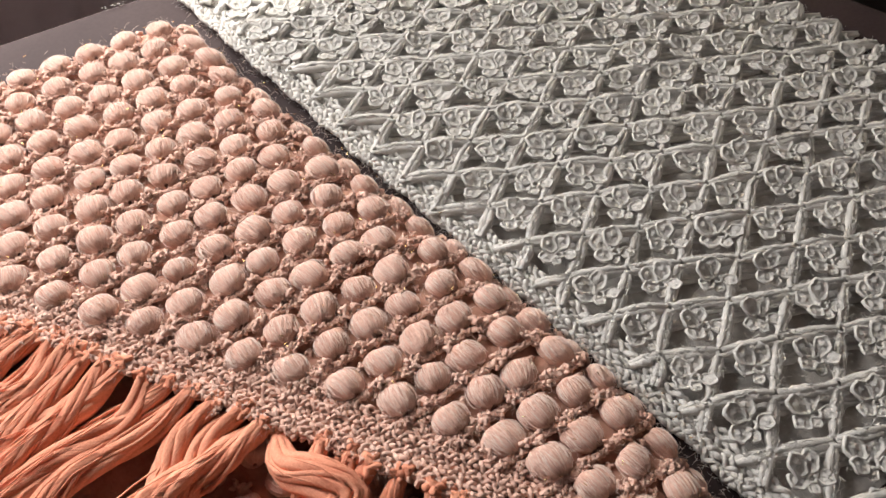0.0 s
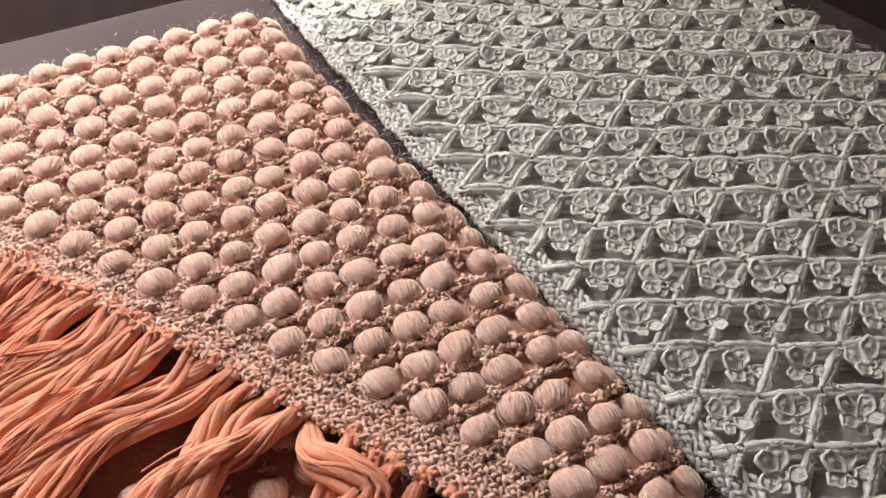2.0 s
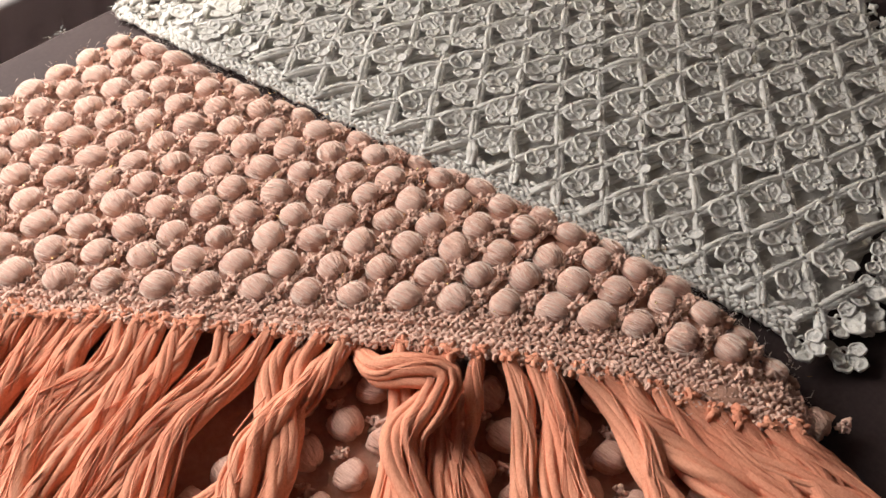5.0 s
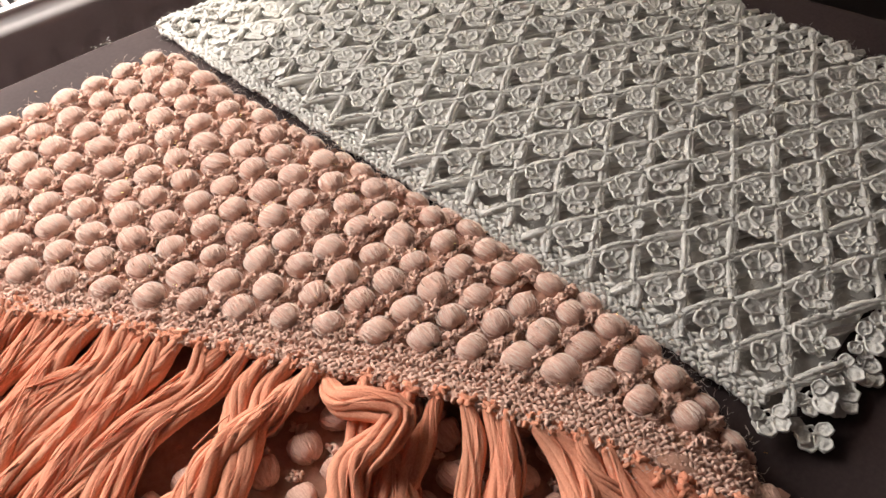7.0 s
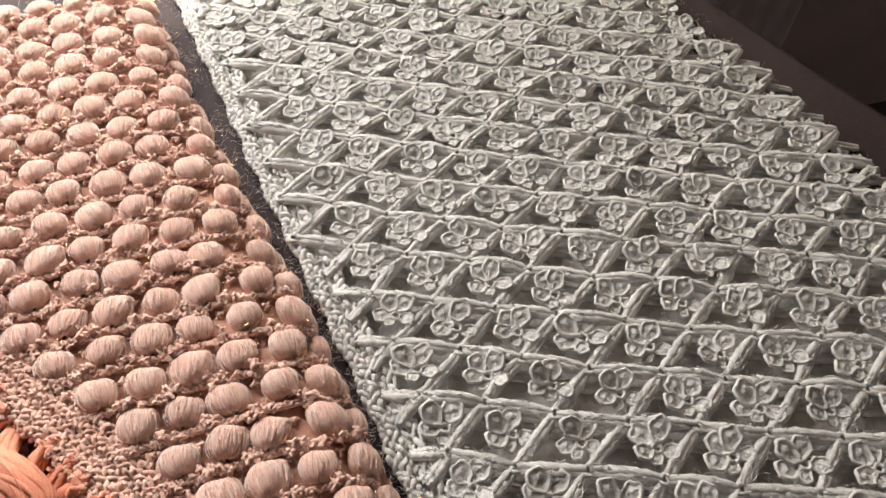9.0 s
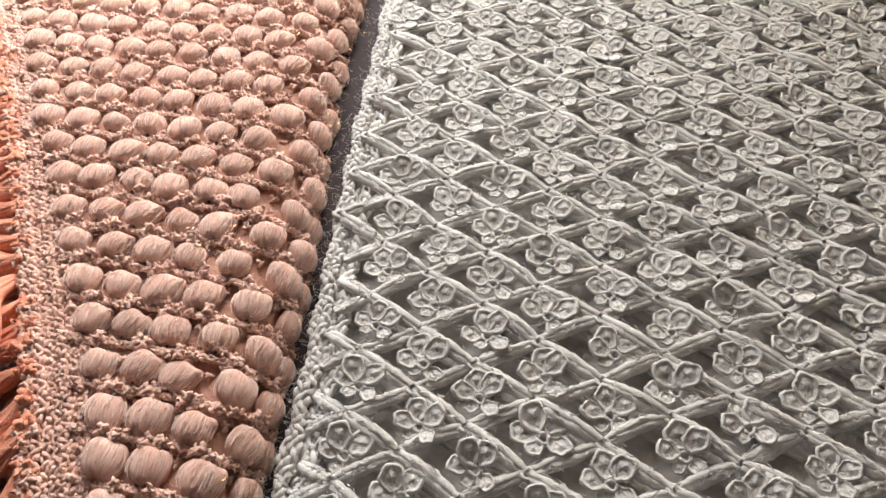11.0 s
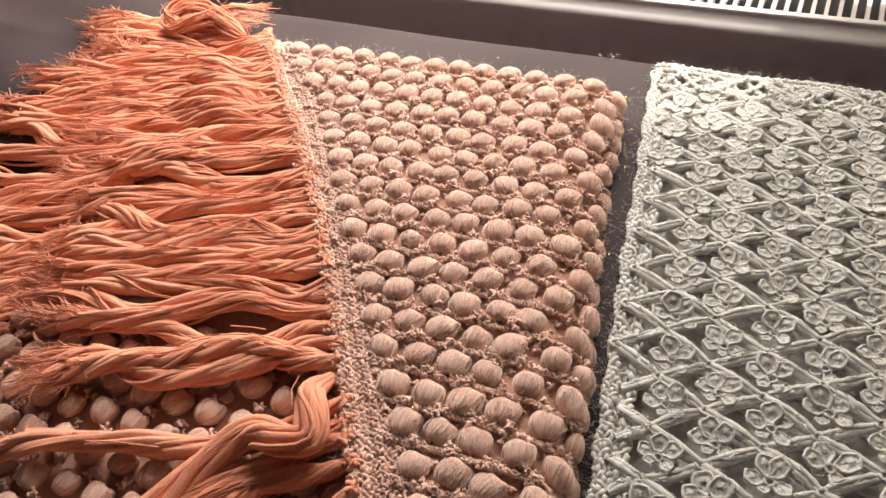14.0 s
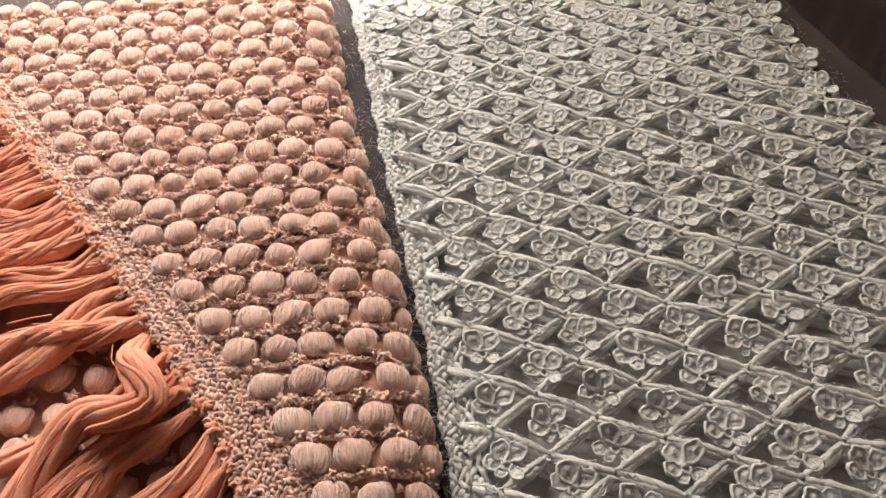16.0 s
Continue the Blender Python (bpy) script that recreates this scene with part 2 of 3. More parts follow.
def cloth_z(x, y):
    """Height of the cloth over the tabletop: a few soft folds beside the fringe."""
    w = np.clip((-0.42 - x) / 0.12, 0, 1)
    return TABLE + w * (0.006 * (1 + np.sin(38 * (y + 0.35 * x))) * np.exp(-((y + 0.06) / 0.16) ** 2)) + 0.0006 * np.sin(23 * x + 31 * y)


def right_end(y):
    return 0.354 - 0.388 * y


def build_cloth():
    s = Soup()
    nx, ny = 150, 110
    ys = np.linspace(-0.95, EDGE, ny)
    top = []
    for y in ys:
        xe = right_end(y)
        xs = np.linspace(-1.0, xe, nx)
        row = [(x, y, cloth_z(x, y)) for x in xs]
        # hanging right side
        for k, (dx, dz) in enumerate(((0.006, -0.002), (0.010, -0.009), (0.011, -0.03), (0.013, -0.12), (0.012, -0.30))):
            row.append((xe + dx + 0.004 * math.sin(40 * y) * k / 4, y, TABLE + dz))
        top.append(row)
    # rolled edge and drop towards the window
    last = top[-1]
    for dy, dz in ((0.003, -0.001), (0.005, -0.004), (0.006, -0.012), (0.007, -0.06), (0.007, -0.25)):
        top.append([(x, EDGE + dy, min(z, TABLE + 0.3) + dz) for x, y, z in last])
    v = np.array(top)
    s.add(v.reshape(-1, 3), grid_faces(v.shape[0], v.shape[1], closed=False))
    return new("tablecloth", s.mesh("tablecloth", CLOTH))


cloth = tagged(build_cloth(), "dark brown cloth spread over the table, softly creased", "tablecloth")
bm = bmesh.new()
plan = [(-0.98, -0.93), (right_end(-0.93) - 0.01, -0.93), (right_end(EDGE) - 0.01, EDGE - 0.01), (-0.98, EDGE - 0.01)]
low_ring = [bm.verts.new((x, y, 0.712)) for x, y in plan]
top_ring = [bm.verts.new((x, y, 0.746)) for x, y in plan]
bm.faces.new(low_ring[::-1])
bm.faces.new(top_ring)
for k in range(4):
    bm.faces.new((low_ring[k], low_ring[(k + 1) % 4], top_ring[(k + 1) % 4], top_ring[k]))
BACKWARD = Matrix.Translation(-Vector(table.location))
under(part("tabletop", bm, WOOD), table).matrix_parent_inverse = BACKWARD
for lx, ly in ((-0.94, -0.88), (0.60, -0.88), (-0.94, 0.0), (0.26, 0.0)):
    under(block("leg", (lx, ly, 0, lx + 0.055, ly + 0.055, 0.712), WOOD), table).matrix_parent_inverse = BACKWARD

# ---- radiator ----
RAD_Y, RAD_Z = 0.21, 0.722
radiator = thing("radiator", "white enamelled panel radiator with a slotted top grille below the window", "radiator", at=(0, 0.27, 0.15))


def at_parent(ob, parent):
    ob.parent = parent
    ob.matrix_parent_inverse = Matrix.Translation(-Vector(parent.location))
    return ob


def front_panel():
    """Front sheet with pressed vertical flutes and a rolled shoulder."""
    s = Soup()
    xs = np.arange(-0.75, 0.7501, 0.0333 / 8)
    ph = (xs / 0.0333) % 1.0
    groove = np.where((ph > 0.25) & (ph < 0.75), 0.0, 1.0)
    groove = np.convolve(np.pad(groove, 1, mode="edge"), [0.25, 0.5, 0.25], "valid")
    prof = [(0.16, 0, 0.0), (0.17, 0, 0.0), (0.185, 1, 0), (0.64, 1, 0), (0.668, 1, 0), (0.676, 0.5, 0), (0.682, 0, 0), (0.700, 0, 0), (0.707, 0, -0.001), (0.711, 0, 0.004), (0.716, 0, 0.008), (0.720, 0, 0.010)]
    v = np.array([[(x, RAD_Y + dy + 0.007 * g * k, z) for x, g in zip(xs, groove)] for z, k, dy in prof])
    s.add(v.reshape(-1, 3), grid_faces(v.shape[0], v.shape[1], closed=False))
    return new("front_panel", s.mesh("front_panel", ENAMEL))


at_parent(front_panel(), radiator)
at_parent(block("back_panel", (-0.75, 0.315, 0.16, 0.75, 0.322, 0.715), SHADOW_METAL), radiator)
at_parent(block("side_panel", (-0.755, 0.212, 0.16, -0.75, 0.325, 0.722), ENAMEL), radiator)
at_parent(block("side_panel", (0.75, 0.212, 0.16, 0.755, 0.325, 0.722), ENAMEL), radiator)
at_parent(block("grille_rail", (-0.75, 0.2195, RAD_Z - 0.008, 0.75, 0.2275, RAD_Z + 0.001), ENAMEL, bevel=0.002), radiator)
at_parent(block("grille_rail", (-0.75, 0.308, RAD_Z - 0.008, 0.75, 0.318, RAD_Z + 0.001), ENAMEL, bevel=0.002), radiator)
bm = bmesh.new()
box(bm, -0.0018, 0.2275, RAD_Z - 0.010, 0.0018, 0.308, RAD_Z)
slat0 = at_parent(part("slat", bm, ENAMEL), radiator)
for k in range(-45, 46):
    o = slat0 if k == -45 else slat0.copy()
    if k > -45:
        scene.collection.objects.link(o)
    o.location.x = k * 0.0112
for bx in (-0.55, 0.55):
    at_parent(block("wall_bracket", (bx - 0.02, 0.322, 0.30, bx + 0.02, 0.42, 0.66), SHADOW_METAL), radiator)
# convector fins in the shaft below the grille
s = Soup()
for k in range(-60, 61):
    x = k * 0.0125
    z0, z1 = 0.2, 0.68
    s.add([(x, 0.23, z0), (x + 0.001, 0.305, z0), (x + 0.001, 0.305, z1), (x, 0.23, z1)], [[0, 1, 2, 3]])
at_parent(new("convector_fins", s.mesh("convector_fins", SHADOW_METAL, smooth=False)), radiator)

# ---- curtain ----
def build_curtain():
    """Cream curtain whose rounded hem hangs just over the back of the radiator."""
    s = Soup()
    xs = np.linspace(0.085, 0.62, 120)
    wave = 0.010 * np.sin((xs - 0.085) * 75)
    hem = 0.737 + 0.012 * np.cos((xs - 0.085) * 75) + np.clip((0.125 - xs) / 0.04, 0, 1) ** 2 * 0.05
    rows = []
    for k in np.linspace(0, 1, 14):
        z = hem + (1.95 - hem) * k
        rows.append(np.stack([xs, 0.278 + wave * (1 - 0.3 * k) - 0.012 * (1 - k), z], -1))
    for k in np.linspace(1, 0, 14):
        z = hem + (1.95 - hem) * k
        rows.append(np.stack([xs, 0.282 + wave * (1 - 0.3 * k) - 0.012 * (1 - k), z], -1))
    v = np.array(rows)
    s.add(v.reshape(-1, 3), grid_faces(v.shape[0], v.shape[1], closed=False))
    return new("curtain", s.mesh("curtain", CREAM))


tagged(build_curtain(), "cream curtain with a rounded hem over the radiator", "curtain")

# ---- peach puff-stitch shawl ----
shawl = thing("puff_stitch_shawl", "folded peach crochet shawl of puff stitches with a long coral fringe", "shawl", at=(-0.1, -0.2, TABLE))

# fold towards the grey shawl, and the fringed border, by y
FOLD_Y = [-0.475, -0.463, -0.431, -0.395, -0.355, -0.318, -0.250, -0.200, -0.140, -0.074, 0.016, 0.03]
FOLD_X = [0.048, 0.060, 0.071, 0.076, 0.076, 0.070, 0.058, 0.046, 0.032, 0.019, 0.005, 0.002]
ROOT_Y = [-0.474, -0.450, -0.419, -0.395, -0.371, -0.346, -0.299, -0.242, -0.178, -0.108, -0.062, -0.010, 0.02]
ROOT_X = [0.032, 0.016, 0.005, -0.004, -0.019, -0.032, -0.065, -0.106, -0.155, -0.212, -0.258, -0.303, -0.325]
START_Y = [-0.460, -0.440, -0.420, -0.400, -0.380, -0.342, -0.304, -0.266, -0.229, -0.187, -0.147, -0.108, -0.069, -0.026, 0.015]
START_X = [0.056, 0.047, 0.037, 0.029, 0.019, -0.001, -0.030, -0.060, -0.089, -0.122, -0.152, -0.182, -0.211, -0.258, -0.288]
SIDE, HIGH, LOW = 0.026, 0.7755, 0.757


def fold_x(y):
    return np.interp(y, FOLD_Y, FOLD_X)


def root_x(y):
    return np.interp(y, ROOT_Y, ROOT_X)


def top_y(x):
    return 0.012 + 0.03 * (x + 0.15)


def sheet(x, y):
    """Place and normal on the upper sheet, x counted along the cloth past the fold."""
    x0 = fold_x(y) - 0.009 - SIDE
    high = HIGH - 0.006 * np.clip((-0.40 - y) / 0.07, 0, 1)
    arc = 0.034
    th = np.clip((x - x0) / arc, 0, 1.15) * np.pi / 2
    px = min(x, x0) + SIDE * np.sin(th)
    pz = LOW + (high - LOW) * np.cos(th)
    nx, nz = np.sin(th) * (high - LOW), np.cos(th) * SIDE
    over = np.clip((y - top_y(x) + 0.022) / 0.030, 0, 1) * np.pi / 2
    ny = np.sin(over) * 0.7
    pz = LOW + (pz - LOW) * np.cos(over) ** 0.7
    n = np.array([nx, ny * SIDE, max(nz, 1e-4)])
    return np.array([px, y, pz]), n / np.linalg.norm(n)


def puff_mesh(seed):
    """One puff: a wide bun of parallel wrapped strands, full at the far end and drawn in below."""
    r = np.random.default_rng(seed)
    nu, nv = 16, 72
    s = Soup()
    t = np.linspace(0.05, np.pi - 0.05, nu)
    phi = np.linspace(-np.pi / 2, 1.5 * np.pi, nv, endpoint=False)
    # wrapped strands: sharp small grooves of uneven width
    warp = phi + 0.10 * np.sin(3 * phi + r.uniform(0, 6)) + 0.05 * np.sin(7 * phi + r.uniform(0, 6))
    groove = -0.035 * np.abs(np.sin(19 * warp + r.uniform(0, 6))) ** 3 - 0.03 * np.abs(np.sin(11 * warp + r.uniform(0, 6))) ** 2
    groove = groove + 0.045 * np.cos(3 * phi + r.uniform(0, 6)) + 0.025 * r.normal(0, 1, nv)
    lean = r.normal(0, 0.10)
    v = []
    for a in t:
        sw = math.sin(a) ** (0.40 if a < np.pi / 2 else 0.58)
        ff = phi + r.normal(0, 0.010) + 0.10 * (a - np.pi / 2)
        wide = 0.0084 * (1 - 0.13 * (a - np.pi / 2))
        y = 0.0071 * math.cos(a)
        out = 1 + groove * math.sin(a) ** 0.4
        v.append(np.stack([wide * sw * np.cos(ff) * out + lean * y, y * (1 + 0.06 * np.cos(phi * 3)), 0.0057 * sw * np.sin(ff) * out], -1))
    uv = np.stack(np.broadcast_arrays(t[:, None] * 0.008, ((phi + np.pi / 2) / (2 * np.pi))[None]), -1).reshape(-1, 2)
    s.add(np.array(v).reshape(-1, 3), grid_faces(nu, nv)[:, ::-1], uv)
    return s


PUFFS = [puff_mesh(k) for k in range(7)]
PUFF_MESH = [p.mesh("puff", PUFF, rough=0.00008) for p in PUFFS]


def basis(n, spin):
    z = Vector(n).normalized()
    y = Vector((math.sin(spin), math.cos(spin), 0.0))
    x = y.cross(z).normalized()
    return Matrix((x, z.cross(x), z)).transposed()


def knot(soup, place, n, size, r):
    """A small curled stitch."""
    a = np.linspace(0, 2 * np.pi, 12, endpoint=True)
    k = r.uniform(0, 6.28)
    c = np.stack([np.sin(a + k) + 0.9 * np.sin(2 * a), np.cos(a + k) - 0.9 * np.cos(2 * a), -0.9 * np.sin(3 * a)], -1) * size * 0.36
    m = np.array(basis(n, r.uniform(-3, 3)))
    tube(soup, c @ m.T + place, size * r.uniform(0.26, 0.33), sides=5)


def braid(soup, line, place, wide=0.0013, amp=0.0014, wave=0.0058, lift=0.0015):
    """A crochet chain: two yarns that cross over each other along a line of plan points."""
    p = np.asarray(line, float)
    d = np.r_[0, np.cumsum(np.hypot(*np.diff(p, axis=0).T))]
    if d[-1] < 0.006:
        return
    q = np.arange(0, d[-1], 0.00115)
    x, y = np.interp(q, d, p[:, 0]), np.interp(q, d, p[:, 1])
    tx, ty = np.gradient(x), np.gradient(y)
    n = np.hypot(tx, ty)
    for side in (0, np.pi):
        w = q / wave * 2 * np.pi + side + 0.5 * np.sin(q * 211)
        pts = []
        for k in range(len(q)):
            o = amp * math.sin(w[k])
            at, nn = place(x[k] - ty[k] / n[k] * o, y[k] + tx[k] / n[k] * o)
            pts.append(at + nn * (lift + 0.0009 * math.cos(2 * w[k] + side)))
        tube(soup, pts, wide, sides=5)


ROWS = [-0.0036 - 0.0203 * k for k in range(24)]
PITCH = 0.0209
stitches, fuzz = Soup(), Soup()
for k, y in enumerate(ROWS):
    if y < -0.468:
        break
    x = float(np.interp(y - 0.045 * 0.05, START_Y, START_X))
    end = fold_x(y) - 0.009 - SIDE + 0.042
    pitch = PITCH - 0.0015 * np.clip((-0.24 - y) / 0.10, 0, 1)
    edge = [x]
    while x < end:
        jx, jy = rng.normal(0, 0.0008), rng.normal(0, 0.0007)
        yy = y + 0.045 * (x + 0.10) + jy
        p, n = sheet(x + jx, yy)
        m = basis(n, rng.normal(-0.05, 0.12)).to_4x4()
        sc = rng.normal(1.0, 0.045)
        o = new("puff", PUFF_MESH[rng.integers(7)])
        o.matrix_world = Matrix.Translation(p + 0.0020 * n) @ m @ Matrix.Diagonal((sc, sc * rng.normal(1, 0.03), sc * rng.normal(1.0, 0.06), 1))
        under(o, shawl).matrix_parent_inverse = Matrix.Translation(-Vector(shawl.location))
        # stitches between the puffs and below each gap
        for q in range(8):
            p2, n2 = sheet(x + pitch / 2 + rng.normal(0, 0.0024), yy - 0.0088 + rng.normal(0, 0.0020))
            knot(stitches, p2 + n2 * rng.uniform(0.0020, 0.0060), n2, rng.uniform(0.0024, 0.0038), rng)
            hairs(fuzz, p2 + n2 * 0.004, n2, rng, 3, 0.0034, 0.00007, 1.1, 0.0022)
        for q in range(2):
            p2, n2 = sheet(x + rng.uniform(-0.3, 0.3) * pitch, yy - 0.0100 + rng.normal(0, 0.0012))
            knot(stitches, p2 + n2 * rng.uniform(0.0, 0.004), n2, rng.uniform(0.0026, 0.0038), rng)
        p2, n2 = sheet(x + pitch / 2 + rng.normal(0, 0.001), yy + rng.uniform(0.003, 0.007))
        knot(stitches, p2 + n2 * rng.uniform(-0.001, 0.002), n2, rng.uniform(0.0024, 0.0034), rng)
        x += pitch
    # the chain that carries the row
    xs = np.arange(edge[0] - 0.012, end, 0.004)
    braid(stitches, [(xx, y + 0.045 * (xx + 0.10) - 0.0098) for xx in xs], sheet, wide=0.0011, amp=0.0012, lift=0.0022)

# border of small dense stitches along the fringe
for q in np.linspace(0.04, 0.95, 7):
    line = []
    for y in np.arange(-0.468, 0.010, 0.006):
        x0, x1 = root_x(y), np.interp(y, START_Y, START_X) - 0.004
        line.append((x0 + (x1 - x0) * q + rng.normal(0, 0.0005), y))
    braid(stitches, line, sheet, wide=0.0012, amp=0.0016, wave=0.0085 + 0.0012 * math.sin(q * 9), lift=0.0008 + 0.001 * math.sin(q * 12))
for y in np.arange(-0.470, 0.012, 0.0043):
    x0, x1 = root_x(y), np.interp(y, START_Y, START_X) - 0.006
    for xx in np.linspace(x0 + 0.001, x1, max(2, int((x1 - x0) / 0.012))):
        p2, n2 = sheet(xx + rng.normal(0, 0.0018), y + rng.normal(0, 0.0012))
        knot(stitches, p2 + n2 * rng.uniform(0.0004, 0.0030), n2, rng.uniform(0.0024, 0.0042), rng)
        p2, n2 = sheet(xx + rng.normal(0, 0.0040), y + rng.normal(0, 0.0022))
        knot(stitches, p2 + n2 * rng.uniform(0.0010, 0.0034), n2, rng.uniform(0.0020, 0.0030), rng)
        hairs(fuzz, p2 + n2 * 0.002, n2, rng, 7, 0.0036, 0.00008, 1.1, 0.0030)
    # rolled outer lip in coral-tinged stitches
    knot(stitches, np.array([x0 - 0.001, y, HIGH + 0.001 + rng.normal(0, 0.0006)]), (0, 0, 1), 0.0038, rng)
under(new("stitch_ground", stitches.mesh("stitch_ground", STITCH, rough=0.0002)), shawl).matrix_parent_inverse = Matrix.Translation(-Vector(shawl.location))
shawl.children[-1]["kind"] = "stuff"


def backing(name, ring, zf, material, step=0.004):
    """An uneven knitted sheet inside a plan outline given by its left and right sides over y."""
    s = Soup()
    rows = []
    for y, xl, xr in ring:
        u = np.linspace(0, 1, 60)
        xs = xl + (xr - xl) * u
        rows.append([(x, y, zf(x, y) + 0.0010 * math.sin(x * 610) * math.sin(y * 640)) for x in xs])
    v = np.array(rows)
    s.add(v.reshape(-1, 3), grid_faces(v.shape[0], 60, closed=False))
    low = v.copy()
    low[..., 2] = TABLE + 0.0015
    s.add(low.reshape(-1, 3), grid_faces(v.shape[0], 60, closed=False))
    return new(name, s.mesh(name, material))


def inner_z(x, y):
    e = min(max((fold_x(y) - 0.010 - x) / 0.024, 0), 1)
    f = min(max((top_y(x) + 0.004 - y) / 0.03, 0), 1)
    tip = 0.008 * min(max((-0.435 - y) / 0.03, 0), 1)
    return LOW - 0.002 - tip * e + (HIGH - LOW + 0.0012) * math.sqrt(1 - (1 - e) ** 2) * math.sqrt(1 - (1 - f) ** 2)


# inner sheet in the darkened wool, so gaps between puffs look shaded
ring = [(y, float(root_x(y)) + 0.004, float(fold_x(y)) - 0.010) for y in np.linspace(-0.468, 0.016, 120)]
under(backing("inner_layer", ring, inner_z, SHADED_BACK), shawl).matrix_parent_inverse = Matrix.Translation(-Vector(shawl.location))

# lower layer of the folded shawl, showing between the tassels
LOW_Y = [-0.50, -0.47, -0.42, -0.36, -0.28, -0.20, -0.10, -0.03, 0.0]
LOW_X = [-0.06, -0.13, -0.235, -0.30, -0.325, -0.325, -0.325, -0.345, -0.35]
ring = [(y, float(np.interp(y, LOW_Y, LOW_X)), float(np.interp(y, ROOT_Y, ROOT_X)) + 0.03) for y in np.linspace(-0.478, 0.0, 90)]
# the shade below the tassels is in this wool's darker colour
under(backing("lower_layer", ring, lambda x, y: TABLE + 0.004, SHADED_BACK), shawl).matrix_parent_inverse = Matrix.Translation(-Vector(shawl.location))
low_puffs, low_knots = Soup(), Soup()
for k in range(13, 26):
    y = 0.0 - 0.0215 * k
    x = float(np.interp(y, LOW_Y, LOW_X)) + 0.012
    if y < -0.485:
        break
    end = float(np.interp(y, ROOT_Y, ROOT_X)) + 0.02
    while x < end:
        yy = y + 0.04 * x + rng.normal(0, 0.001)
        base = PUFFS[rng.integers(7)]
        m = np.array(basis((rng.normal(0, 0.1), rng.normal(0, 0.1), 1), rng.normal(0.1, 0.15)))
        size = rng.normal(1.0, 0.05)
        for v, f, uv in zip(base.v, base.f, base.uv):
            low_puffs.add(v * size @ m.T + (x, yy, TABLE + 0.0085), f - f.min(), uv)
        for q in range(4):
            knot(low_knots, np.array([x + 0.0112 + rng.normal(0, 0.0015), yy - 0.0105 + rng.normal(0, 0.002), TABLE + rng.uniform(0.005, 0.011)]), (0, 0, 1), rng.uniform(0.003, 0.0042), rng)
        x += 0.0225
for name, sp, mat in (("lower_puff", low_puffs, PUFF), ("lower_stitches", low_knots, STITCH)):
    o = under(new(name, sp.mesh(name, mat, rough=0.00012)), shawl)
    o.matrix_parent_inverse = Matrix.Translation(-Vector(shawl.location))
    tagged(o, kind="stuff")


# ---- fringe ----
DIR_Y = [-0.475, -0.43, -0.385, -0.342, -0.322, -0.277, -0.263, -0.225, -0.193, -0.156, -0.03, 0.02]
DIR_A = [250, 258, 250, 236, 226, 207, 202, 198, 193, 188, 187, 182]


